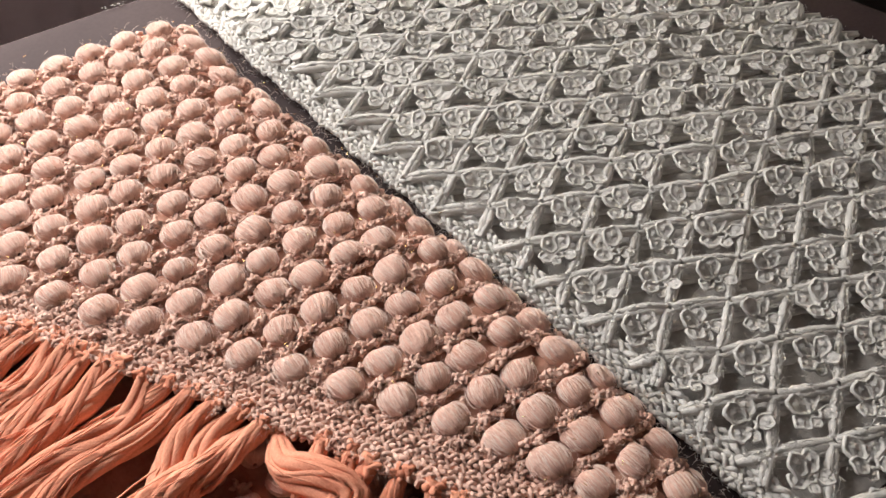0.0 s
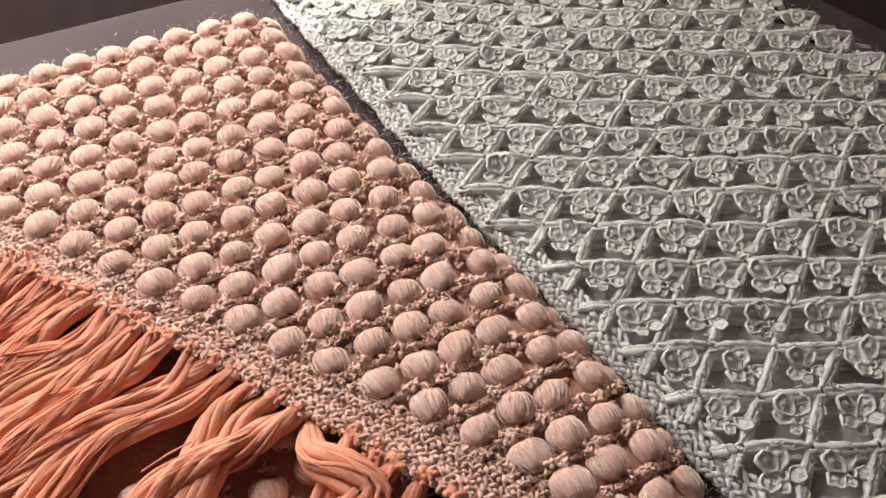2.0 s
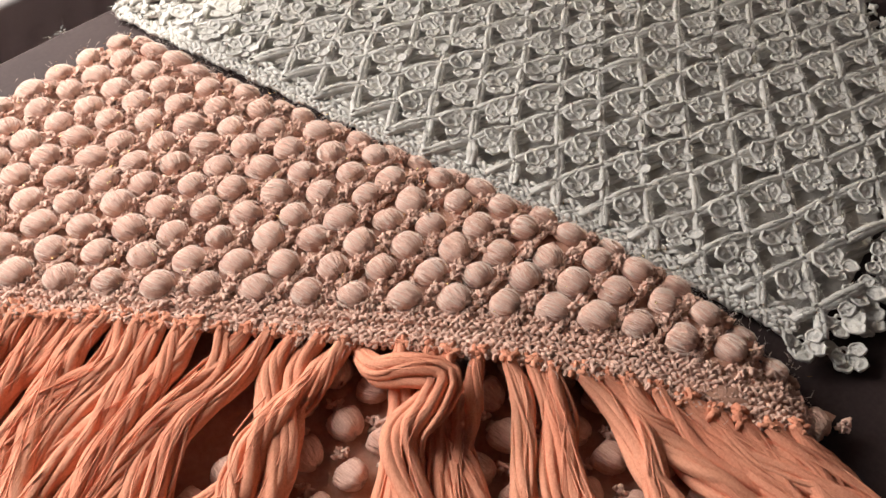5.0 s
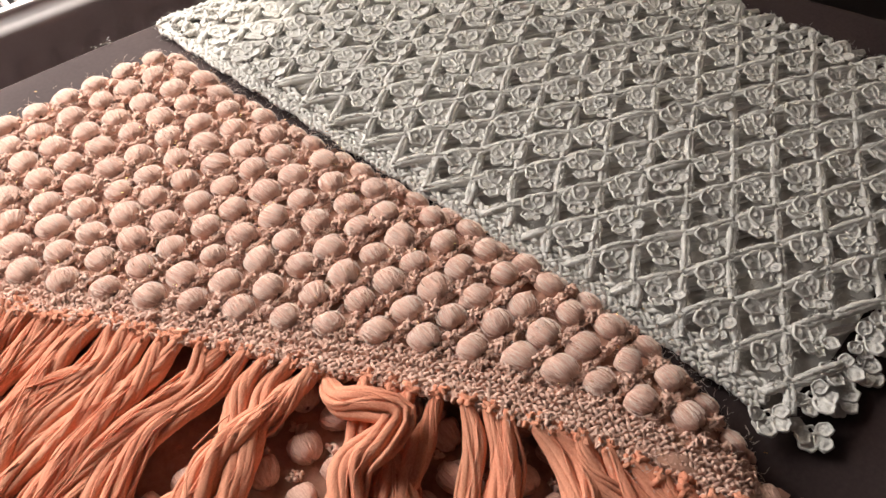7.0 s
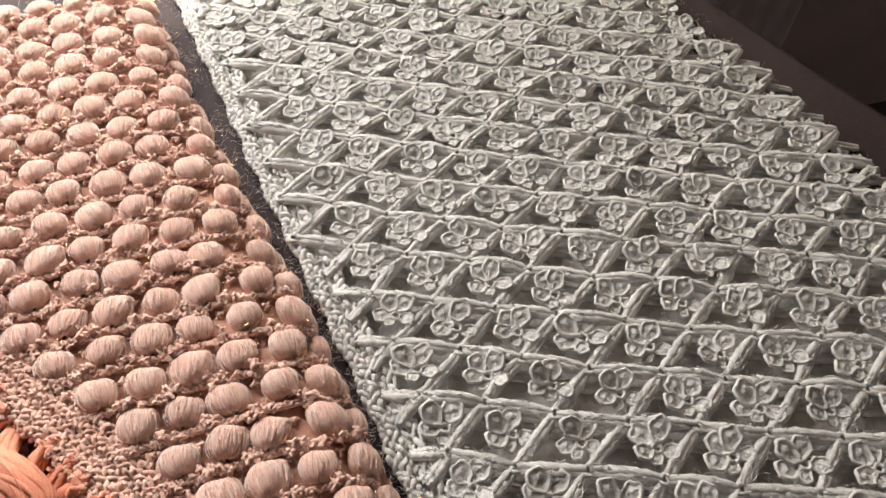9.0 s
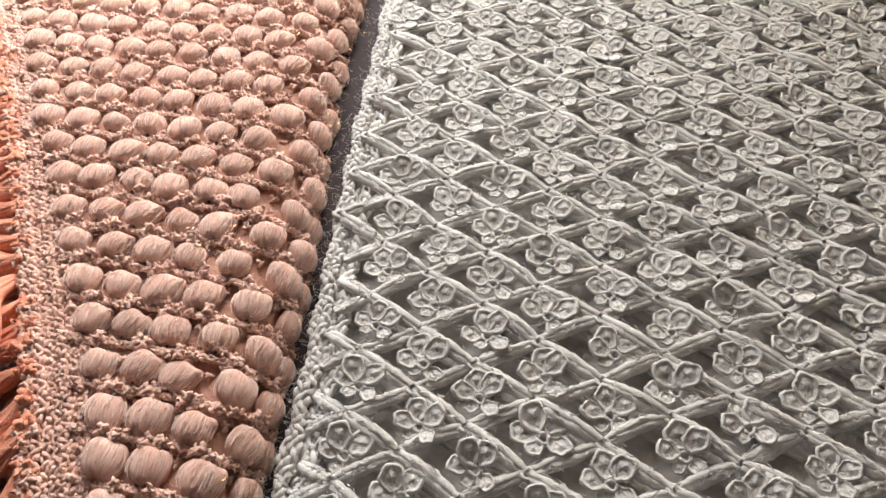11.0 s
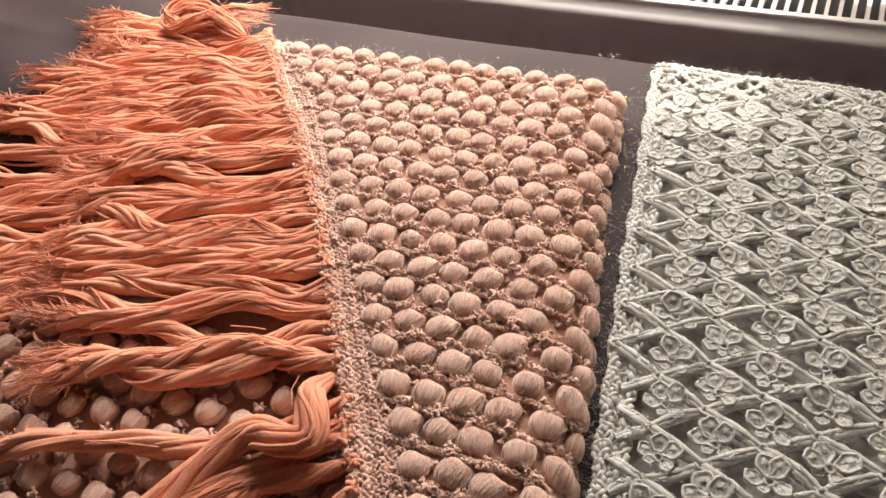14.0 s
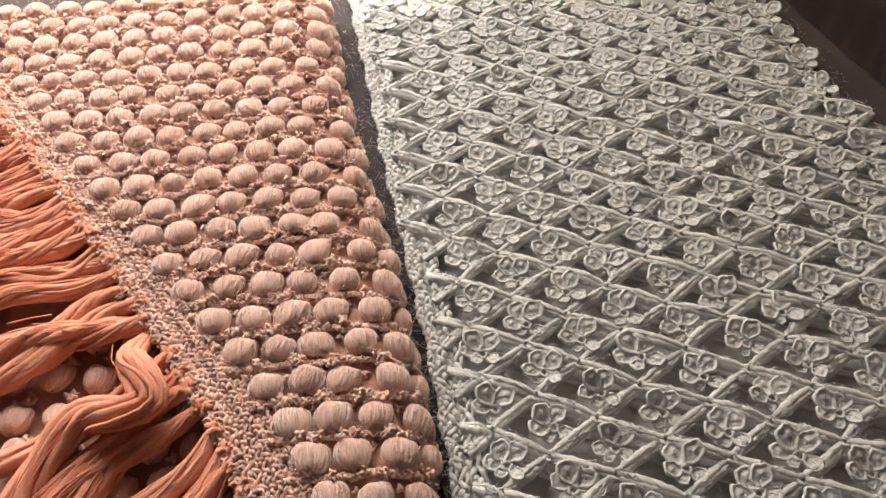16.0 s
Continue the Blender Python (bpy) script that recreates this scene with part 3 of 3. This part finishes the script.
def tassel(root, ctrl, r, strands, spread=0.0042, turn=70.0, thick=0.0021, name="tassel"):
    """A knotted bundle of loosely twisted cotton strands along a curve."""
    s = Soup()
    n = 48
    path = smooth_path(ctrl, n)
    d = np.gradient(path, axis=0)
    d /= np.linalg.norm(d, axis=1)[:, None]
    a = np.cross(d, (0.02, 0.01, 1.0))
    a /= np.linalg.norm(a, axis=1)[:, None]
    b = np.cross(a, d)
    u = np.linspace(0, 1, n)
    total = np.linalg.norm(np.diff(path, axis=0), axis=1).sum()
    for k in range(strands):
        thin = k >= strands - 3
        ph = 2 * np.pi * k / (strands - 3) + r.uniform(-0.3, 0.3)
        stop = int(n * r.uniform(0.80, 1.0))
        open_ = spread * (0.45 + 0.55 * np.clip(u / 0.12, 0, 1)) * (1 + 1.2 * np.clip((u - 0.72) / 0.28, 0, 1) ** 2) * (r.uniform(0.9, 1.5) if thin else math.sqrt(r.uniform(0.25, 1.0)))
        ang = ph + turn * u * total * r.uniform(0.9, 1.1)
        wob = (0.0030 if thin else 0.0013) * np.sin(u * r.uniform(5, 14) + r.uniform(0, 6)) * np.clip(u / 0.2, 0, 1)
        off = (open_ * np.cos(ang) + wob)[:, None] * a + (0.75 * open_ * np.sin(ang))[:, None] * b
        p = path + off
        p[:, 2] = np.maximum(p[:, 2], TABLE + 0.004)
        swell = 1 + 0.09 * np.sin(u * 23 + ph) + 0.06 * np.sin(u * 41 + 2 * ph)
        rad = (thick * 0.42 if thin else thick * r.uniform(0.8, 1.2)) * swell * (0.62 + 0.38 * np.clip(u / 0.10, 0, 1))
        tail = np.clip((u - 0.82) / 0.18, 0, 1)
        tube(s, p[:stop], (rad * (1 - 0.5 * tail))[:stop], sides=6 if thin else 18, lobes=2 if thin else 6, depth=0.06, twist=220.0, v0=r.uniform(0, 1))
        # frayed threads at the end
        e, de = p[stop - 1], d[stop - 1]
        for q in range(12):
            w = r.normal(0, 1, 3) * (1, 1, 0.5)
            ln = r.uniform(0.006, 0.022)
            h = [e - de * 0.006 + w * 0.0008, e + de * ln * 0.4 + w * 0.0015, e + de * ln * 0.8 + w * 0.0035, e + de * ln + w * 0.0055]
            h = np.array(h)
            h[:, 2] = np.maximum(h[:, 2], TABLE + 0.003)
            tube(s, h, 0.00028, sides=3)
    # the hitch that ties it to the border
    for q in range(3):
        knot(s, np.array(root) + (r.normal(0, 0.0014), r.normal(0, 0.0014), r.uniform(0, 0.0015)), (0, 0, 1), r.uniform(0.0042, 0.0056), r)
    # stray threads along the bundle
    for q in range(20):
        k0 = int(r.integers(2, n - 20))
        k1 = k0 + int(r.integers(6, 17))
        seg = path[k0:k1:3] + r.normal(0, 0.4, 3) * spread + (0, 0, spread * r.uniform(0.5, 1.1))
        seg = seg + np.cumsum(r.normal(0, 0.0006, seg.shape) * (1, 1, 0.5), axis=0)
        seg[:, 2] = np.maximum(seg[:, 2], TABLE + 0.004)
        if len(seg) > 2:
            tube(s, seg, r.uniform(0.00022, 0.00045), sides=3)
    o = under(new(name, s.mesh(name, CORAL)), shawl)
    o.matrix_parent_inverse = Matrix.Translation(-Vector(shawl.location))
    return o


ys = []
y = 0.008
while y > -0.470:
    ys.append(y)
    slope = (root_x(y - 0.005) - root_x(y + 0.005)) / 0.01
    y -= rng.uniform(0.012, 0.017) * (0.85 if y < -0.22 else 0.50) / math.sqrt(1 + slope * slope)
for i, y in enumerate(ys):
    if abs(y + 0.291) < 0.006:
        continue
    rx = float(root_x(y))
    a0 = radians(float(np.interp(y, DIR_Y, DIR_A)) + rng.normal(0, 5))
    a1 = a0 + radians(rng.normal(0, 9))
    ln = rng.uniform(0.185, 0.225)
    lift = rng.uniform(0.0, 0.006)
    pts = [(rx, y, HIGH + 0.001)]
    c0 = Vector((rx, y, 0))
    heading = a0 + radians(rng.normal(0, 14))
    pos = np.array([rx, y])
    for f, zz in ((0.08, 0.7), (0.25, 0.45), (0.25, 0.35), (0.22, 0.3), (0.20, 0.25)):
        pos = pos + ln * f * np.array([math.cos(heading), math.sin(heading)])
        base = 0.7655 + lift * (1 - zz) + 0.007 * zz
        left = float(np.interp(pos[1], LOW_Y, LOW_X))
        if pos[0] < left:
            base = TABLE + 0.008
        pts.append((pos[0], pos[1], base))
        heading = a0 + (a1 - a0) * 0.5 + radians(rng.normal(0, 15))
    tassel(pts[0], pts, rng, int(rng.integers(10, 13)), spread=rng.uniform(0.0038, 0.0062), turn=rng.uniform(15, 75) * rng.choice((-1, 1, 1, 1)), thick=rng.uniform(0.0023, 0.0031))
# the thick bent one that flops over its neighbours
bent = [(-0.077, -0.291, 0.772), (-0.081, -0.305, 0.778), (-0.071, -0.322, 0.783), (-0.066, -0.333, 0.783), (-0.078, -0.337, 0.782), (-0.096, -0.338, 0.779), (-0.112, -0.357, 0.775), (-0.122, -0.385, 0.772), (-0.15, -0.43, 0.768)]
tassel(bent[0], bent, rng, 10, spread=0.0066, turn=35, thick=0.0034)
# fringe of the lower layer, further out
for y in np.arange(-0.46, 0.0, 0.0125):
    rx = float(np.interp(y, LOW_Y, LOW_X))
    a0 = radians(np.interp(y, [-0.46, -0.36, -0.2, 0.0], [240, 222, 198, 182]) + rng.normal(0, 7))
    ln = rng.uniform(0.16, 0.21)
    pts = [(rx, y, TABLE + 0.008)]
    pos = np.array([rx, y])
    for f in (0.12, 0.3, 0.3, 0.28):
        h = a0 + radians(rng.normal(0, 10))
        pos = pos + ln * f * np.array([math.cos(h), math.sin(h)])
        pts.append((pos[0], pos[1], TABLE + 0.0085))
    tassel(pts[0], pts, rng, 8, spread=0.0065, turn=rng.uniform(15, 50), thick=0.0029)
# the loose sunlit curl at the top corner
curl = [(-0.34, 0.002, 0.768), (-0.375, 0.018, 0.774), (-0.405, 0.030, 0.778), (-0.428, 0.030, 0.778), (-0.438, 0.016, 0.774), (-0.425, 0.006, 0.770), (-0.402, 0.014, 0.776), (-0.380, 0.036, 0.770), (-0.368, 0.048, 0.762)]
tassel(curl[0], curl, rng, 18, spread=0.0085, turn=30, thick=0.0011)

# ---- grey flower shawl ----
lace = thing("flower_lace_shawl", "pale grey mohair crochet shawl of small flowers in a diamond net", "shawl", at=(0.2, -0.2, TABLE))
LEFT_Y = [-0.445, -0.391, -0.350, -0.298, -0.248, -0.206, -0.141, -0.079, -0.017, 0.054, 0.07]
LEFT_X = [0.089, 0.084, 0.078, 0.071, 0.062, 0.055, 0.043, 0.034, 0.023, 0.012, 0.010]
RIGHT_Y = [-0.46, -0.40, -0.34, -0.30, -0.236, -0.175, -0.11, -0.052, -0.021, 0.07]
RIGHT_X = [0.330, 0.385, 0.400, 0.402, 0.388, 0.366, 0.348, 0.338, 0.333, 0.320]
BOT_X = [0.07, 0.095, 0.15, 0.20, 0.25, 0.29, 0.35, 0.41]
BOT_Y = [-0.432, -0.462, -0.462, -0.456, -0.444, -0.432, -0.408, -0.375]
NET = TABLE + 0.0085


def left_x(y):
    return float(np.interp(y, LEFT_Y, LEFT_X))


def cell(i, j):
    """Plan of the net, counted along its rows (i) and across them (j), slightly fanned as it lies."""
    return np.array([0.2119 + 0.0303 * i - 0.0254 * j + 0.00022 * i * i - 0.00014 * i * j,
                     -0.3184 - 0.0123 * i - 0.0181 * j + 0.00006 * i * i - 0.00016 * j * j, NET])


def node(i, j):
    """Knot at the near corner of cell i, j."""
    h = math.sin(i * 12.9898 + j * 78.233) * 43758.5453
    h2 = math.sin(i * 39.346 + j * 11.135) * 24634.6345
    return cell(i - 0.575, j + 0.58) + (0.003 * (h - math.floor(h) - 0.5), 0.003 * (h2 - math.floor(h2) - 0.5), 0)


def inside(p, pad=0.0):
    x, y = p[0], p[1]
    return left_x(y) + 0.004 + pad < x < np.interp(y, RIGHT_Y, RIGHT_X) - pad and np.interp(x, BOT_X, BOT_Y) + 0.012 + pad < y < 0.060 - pad


def petal_mesh(seed):
    """A petal: a thin soft tongue inside a thick looped rim, in one piece."""
    r = np.random.default_rng(seed)
    n = 26
    rx, ry, cy = 0.0052, 0.0056, 0.0077
    a = np.linspace(-np.pi, np.pi, n, endpoint=False)
    wob = 1 + 0.06 * np.cos(a * 2 + r.uniform(0, 6)) + 0.05 * np.cos(a * 5 + r.uniform(0, 6)) + 0.03 * r.normal(0, 1, n)
    taper = 0.66 + 0.34 * np.cos(a * 0.5)
    bead = 1 + 0.35 * np.cos(a * 7 + r.uniform(0, 6)) + 0.25 * r.normal(0, 1, n)
    rings = []
    for g, z, e in ((0.04, 0.0005, 0), (0.22, 0.0005, 0.1), (0.42, 0.0004, 0.2), (0.60, 0.0002, 0.2), (0.74, 0.0004, 0.5), (0.82, 0.0009, 0.9), (0.91, 0.0010, 0.9), (1.0, 0.0006, 0.7), (1.04, 0.0001, 0.3), (0.98, -0.0007, 0.2), (0.6, -0.0010, 0), (0.04, -0.0010, 0)):
        zz = z + 0.0004 * e * (bead - 1) + (0.00016 * r.normal(0, 1, n) if z > -0.0005 and g > 0.3 else 0)
        gg = g * (1 + 0.04 * e * r.normal(0, 1, n))
        rings.append(np.stack([rx * gg * np.sin(a) * taper * wob, cy + ry * gg * np.cos(a) * wob, zz + 0.0006 * np.cos(a)], -1))
    s = Soup()
    s.add(np.array(rings).reshape(-1, 3), grid_faces(len(rings), n), np.stack(np.broadcast_arrays(np.linspace(0, 0.006, len(rings))[:, None], a[None] / 6.283), -1).reshape(-1, 2))
    return s.mesh("petal", PETAL, rough=0.00006)


def centre_mesh(seed):
    """The knotted ring that the petals grow from, with a hole."""
    r = np.random.default_rng(seed)
    a = np.linspace(0, 2 * np.pi, 15)
    p = np.stack([0.0024 * np.cos(a), 0.0021 * np.sin(a), 0.0004 * np.sin(3 * a + r.uniform(0, 6))], -1)
    s = Soup()
    tube(s, p, 0.0010 * (1 + 0.2 * np.cos(a * 5)), sides=6)
    return s.mesh("flower", PETAL, rough=0.00008)


PETALS = [petal_mesh(40 + k) for k in range(10)]
CENTRES = [centre_mesh(60 + k) for k in range(3)]


def petals_round(owner, petals, r):
    """Petals as (turn, size, lift) about a centre, each a piece of its flower."""
    for ang, size, up in petals:
        p = new("petal", PETALS[r.integers(10)])
        sc = size * r.uniform(0.92, 1.08)
        m = Matrix.Rotation(radians(ang + r.normal(0, 7)), 4, "Z") @ Matrix.Rotation(radians(up + r.normal(0, 6)), 4, "X")
        p.parent = owner
        p.matrix_basis = Matrix.Translation((0, 0, 0.0004)) @ m @ Matrix.Diagonal((sc, sc, sc, 1))


net = Soup()
lower = Soup()
FUZZY = []


def strand(soup, a, b, lift, r, thick=0.0018):
    """A soft drawn-out loop of two yarns lying close together between two knots."""
    d = b - a
    ln = np.linalg.norm(d[:2])
    side = np.array([-d[1], d[0], 0]) / ln
    u = np.linspace(0.03, 0.97, 15)
    bow = np.sin(np.pi * u)
    sway = r.normal(0, 0.0006)
    if soup is net:
        FUZZY.extend((a + d * q).tolist() for q in (0.2, 0.4, 0.6, 0.8))
    for k in (-1, 1):
        p = a + d * u[:, None] + side * (k * (0.0007 + 0.0005 * bow) + sway * bow)[:, None]
        p[:, 2] += lift * bow + 0.0003 * k
        tube(soup, p, thick * (0.72 + 0.30 * bow + 0.07 * r.normal(0, 1, len(u))), sides=6)
        if soup is lower:
            continue
        for q in range(6):
            k0 = int(r.integers(0, 10))
            seg = p[k0:k0 + int(r.integers(3, 5))]
            f = r.uniform(0.1, 3.04)
            out = thick * (0.95 + 0.30 * np.linspace(r.uniform(0, 1), r.uniform(0, 1.4), len(seg)))
            tube(soup, seg + side * (out * math.cos(f))[:, None] + np.array([0, 0, 1.0]) * (out * math.sin(f))[:, None] + r.normal(0, 0.0006, seg.shape), r.uniform(0.00007, 0.00013), sides=3)


FLOWER_AT = []
for i in range(-20, 9):
    for j in range(-17, 12):
        f = cell(i, j) + (0.0008 + rng.normal(0, 0.0008), rng.normal(-0.0028, 0.0008), 0.0012)
        if inside(f, 0.003) and f[0] > left_x(f[1]) + 0.017 and f[1] < 0.030:
            o = under(new("flower", CENTRES[rng.integers(3)]), lace)
            sc = rng.normal(1.0, 0.04)
            o.matrix_world = Matrix.Translation(f) @ Matrix.Rotation(rng.normal(0, 0.12), 4, "Z") @ Matrix.Diagonal((sc, sc, sc, 1))
            o.matrix_parent_inverse = Matrix.Translation(-Vector(lace.location))
            petals_round(o, ((-32, 1.04, 6), (24, 1.08, 6), (84, 0.95, 4), (-118, 0.80, 2), (146, 0.62, -3)), rng)
            FLOWER_AT.append(f)
        a = node(i, j)
        if not inside(a, -0.004):
            continue
        for b, up in ((node(i + 1, j), 0.0008), (node(i, j - 1), 0.0002)):
            if inside((a + b) / 2, -0.004):
                strand(net, a, b, up + rng.normal(0, 0.0005), rng, 0.0022 if up < 0.0005 else 0.0027)
            if up > 0.0005 and inside((a + b) / 2, -0.004):
                strand(lower, a + (0.011, -0.012, -0.0060), b + (0.011, -0.012, -0.0060), 0.0005, rng)
        # cords that run on into the edge band
        for b in (node(i - 1, j), node(i, j + 1)):
            if b[0] < left_x(b[1]) + 0.004:
                for u in np.linspace(0.05, 1, 20):
                    e = a + (b - a) * u
                    if e[0] < left_x(e[1]) + 0.009:
                        break
                if np.linalg.norm(e - a) > 0.006:
                    strand(net, a, e - (0, 0, 0.002), 0.0012, rng, 0.0024)
        aa = np.linspace(0, 2 * np.pi, 11)
        ringp = np.stack([0.0026 * np.cos(aa), 0.0024 * np.sin(aa), 0.0006 * np.sin(2 * aa)], -1)
        tube(net, ringp + a + (0, 0, 0.0008), 0.00115, sides=6)
for name, sp in (("net", net), ("under_net", lower)):
    o = under(new(name, sp.mesh(name, GREY, rough=0.00018)), lace)
    o.matrix_parent_inverse = Matrix.Translation(-Vector(lace.location))
    tagged(o, kind="stuff")

# folded layer as one sheet, the shade below the net painted in
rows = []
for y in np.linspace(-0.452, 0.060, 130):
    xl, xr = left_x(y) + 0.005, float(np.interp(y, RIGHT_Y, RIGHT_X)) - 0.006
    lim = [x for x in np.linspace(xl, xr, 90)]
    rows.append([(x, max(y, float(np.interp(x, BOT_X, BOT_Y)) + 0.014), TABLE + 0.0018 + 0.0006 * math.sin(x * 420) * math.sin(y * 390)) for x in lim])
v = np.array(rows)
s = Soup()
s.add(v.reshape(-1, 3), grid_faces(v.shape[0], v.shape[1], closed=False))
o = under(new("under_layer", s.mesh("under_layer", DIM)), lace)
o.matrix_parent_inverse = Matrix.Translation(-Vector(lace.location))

# dense edge band, top rope and right hem
band = Soup()
def flat(x, y):
    return np.array([x, y, TABLE + 0.0055]), np.array([0, 0, 1.0])


for q in range(5):
    line = [(left_x(y) + 0.0012 + q * 0.0032 + 0.0011 * math.sin(y * 190 + q * 2), y) for y in np.arange(-0.44, 0.062, 0.004)]
    braid(band, line, flat, wide=0.0016, amp=0.0016, wave=0.0105 + 0.0011 * q, lift=0.0014 * math.sin(q * 1.9))
for y in np.arange(-0.438, 0.060, 0.0085):
    knot(band, np.array([left_x(y) + rng.uniform(0.001, 0.014), y, TABLE + rng.uniform(0.005, 0.0075)]), (0, 0, 1), rng.uniform(0.0026, 0.0036), rng)
for q in range(3):
    line = [(x, 0.064 + 0.005 * (x - 0.012) / 0.3 + 0.0015 * math.sin(x * 60) - q * 0.0032) for x in np.arange(0.012, 0.322, 0.006)]
    braid(band, line, flat, wide=0.0016, amp=0.0016, wave=0.0070, lift=0.001 + 0.0012 * (q == 0))
for q in range(4):
    line = [(x, 0.045 + 0.005 * (x - 0.012) / 0.3 + 0.011 * math.sin(x * 105 + q * 1.7)) for x in np.arange(0.020, 0.318, 0.004)]
    braid(band, line, flat, wide=0.0015, amp=0.0013, wave=0.0100, lift=0.0035 + 0.0008 * q)
for j in np.arange(-0.40, 0.05, 0.0125):
    rx = float(np.interp(j, RIGHT_Y, RIGHT_X))
    for q in range(3):
        knot(band, np.array([rx + rng.normal(0, 0.0015), j + rng.normal(0, 0.0015), TABLE + rng.uniform(0.004, 0.010)]), (0, 0, 1), rng.uniform(0.0036, 0.0050), rng)
o = under(new("edge_stitching", band.mesh("edge_stitching", GREY, rough=0.00025)), lace)
tagged(o, kind="stuff")
o.matrix_parent_inverse = Matrix.Translation(-Vector(lace.location))


SCALLOP = ((86, 0.85, 4), (133, 1.0, 8), (180, 1.06, 8), (227, 1.0, 8), (274, 0.85, 4))
x = 0.088
while x < 0.405:
    y = float(np.interp(x, BOT_X, BOT_Y))
    slope = (np.interp(x + 0.01, BOT_X, BOT_Y) - np.interp(x - 0.01, BOT_X, BOT_Y)) / 0.02
    for dx, dy, dz in ((0, 0.008, 0.006), (0.012, 0.001, 0.002)):
        o = under(new("scallop", CENTRES[rng.integers(3)]), lace)
        o.matrix_world = Matrix.Translation((x + dx, y + dy + slope * dx, TABLE + 0.002 + dz)) @ Matrix.Rotation(math.atan(slope) + rng.normal(0, 0.15), 4, "Z") @ Matrix.Rotation(0.12, 4, "X")
        o.matrix_parent_inverse = Matrix.Translation(-Vector(lace.location))
        petals_round(o, SCALLOP, rng)
    x += 0.0262


# ---- fuzz and glitter ----
glitter = Soup()
for o in [c for c in shawl.children if c.name.startswith("puff")]:
    p = np.array(o.matrix_basis.translation)
    n = np.array(o.matrix_basis.to_3x3() @ Vector((0, 0, 1)))
    n /= np.linalg.norm(n)
    hairs(fuzz, p + n * 0.004, n, rng, 20, 0.0042, 0.00007, 1.3, 0.0050)
    turn_by = np.array(o.matrix_basis.to_3x3())
    for q in range(48):
        k = np.linspace(0, 1, 5)
        aa = rng.uniform(0.25, 1.3) + k * rng.uniform(0.7, 1.6)
        f = rng.uniform(0.04, 0.96) * np.pi + rng.normal(0, 0.12) * k
        out = 1.02 + rng.uniform(0, 0.09) + 0.09 * rng.uniform(-0.3, 1) * k ** 2
        sw = np.sin(aa) ** 0.5 * out
        line = np.stack([0.0084 * sw * np.cos(f), 0.0071 * np.cos(aa), 0.0057 * sw * np.sin(f)], -1)
        tube(fuzz, line @ turn_by.T + p, rng.uniform(0.00008, 0.00015), sides=3, v0=rng.uniform(0, 1))
    for q in range(4):
        b = p + rng.normal(0, 0.008, 3) * (1, 1, 0.2) + n * 0.003
        d = rng.normal(0, 1, 3)
        d /= np.linalg.norm(d)
        tube(glitter, [b, b + d * 0.0009, b + d * 0.0018], 0.00018, sides=3)
grey_fuzz = Soup()
for p in FLOWER_AT:
    hairs(grey_fuzz, p + (0, 0.004, 0.0016), (0, 0, 1), rng, 90, 0.0030, 0.00007, 2.2, 0.0066, True)
for p in FUZZY:
    hairs(grey_fuzz, np.array(p) + (0, 0, 0.0018), (0, 0, 1), rng, 16, 0.0030, 0.00007, 2.2, 0.0022, True)
for y in np.arange(-0.43, 0.06, 0.003):
    hairs(grey_fuzz, np.array([left_x(y) + 0.002, y, TABLE + 0.006]), (-0.7, 0, 0.5), rng, 9, 0.0036, 0.00009, 0.9)
for x in np.arange(0.012, 0.32, 0.003):
    hairs(grey_fuzz, np.array([x, 0.064, TABLE + 0.008]), (0, 0.6, 0.6), rng, 7, 0.0038, 0.00009, 0.9)
for name, sp, mat, owner in (("fuzz", fuzz, LOOSE, shawl), ("glitter_thread", glitter, GOLD, shawl), ("fuzz", grey_fuzz, PETAL, lace)):
    o = under(new(name, sp.mesh(name, mat)), owner)
    o.matrix_parent_inverse = Matrix.Translation(-Vector(owner.location))
    tagged(o, kind="stuff")

lint = Soup()
for q in range(9):
    hairs(lint, np.array([-0.028 + rng.normal(0, 0.008), EDGE + 0.002 + rng.normal(0, 0.0012), TABLE + 0.002]), (0, 0, 1), rng, 2, 0.0022, 0.00022, 1.2, 0.0010)
tagged(new("lint", lint.mesh("lint", PETAL)), "wisp of white lint on the cloth edge", "lint")
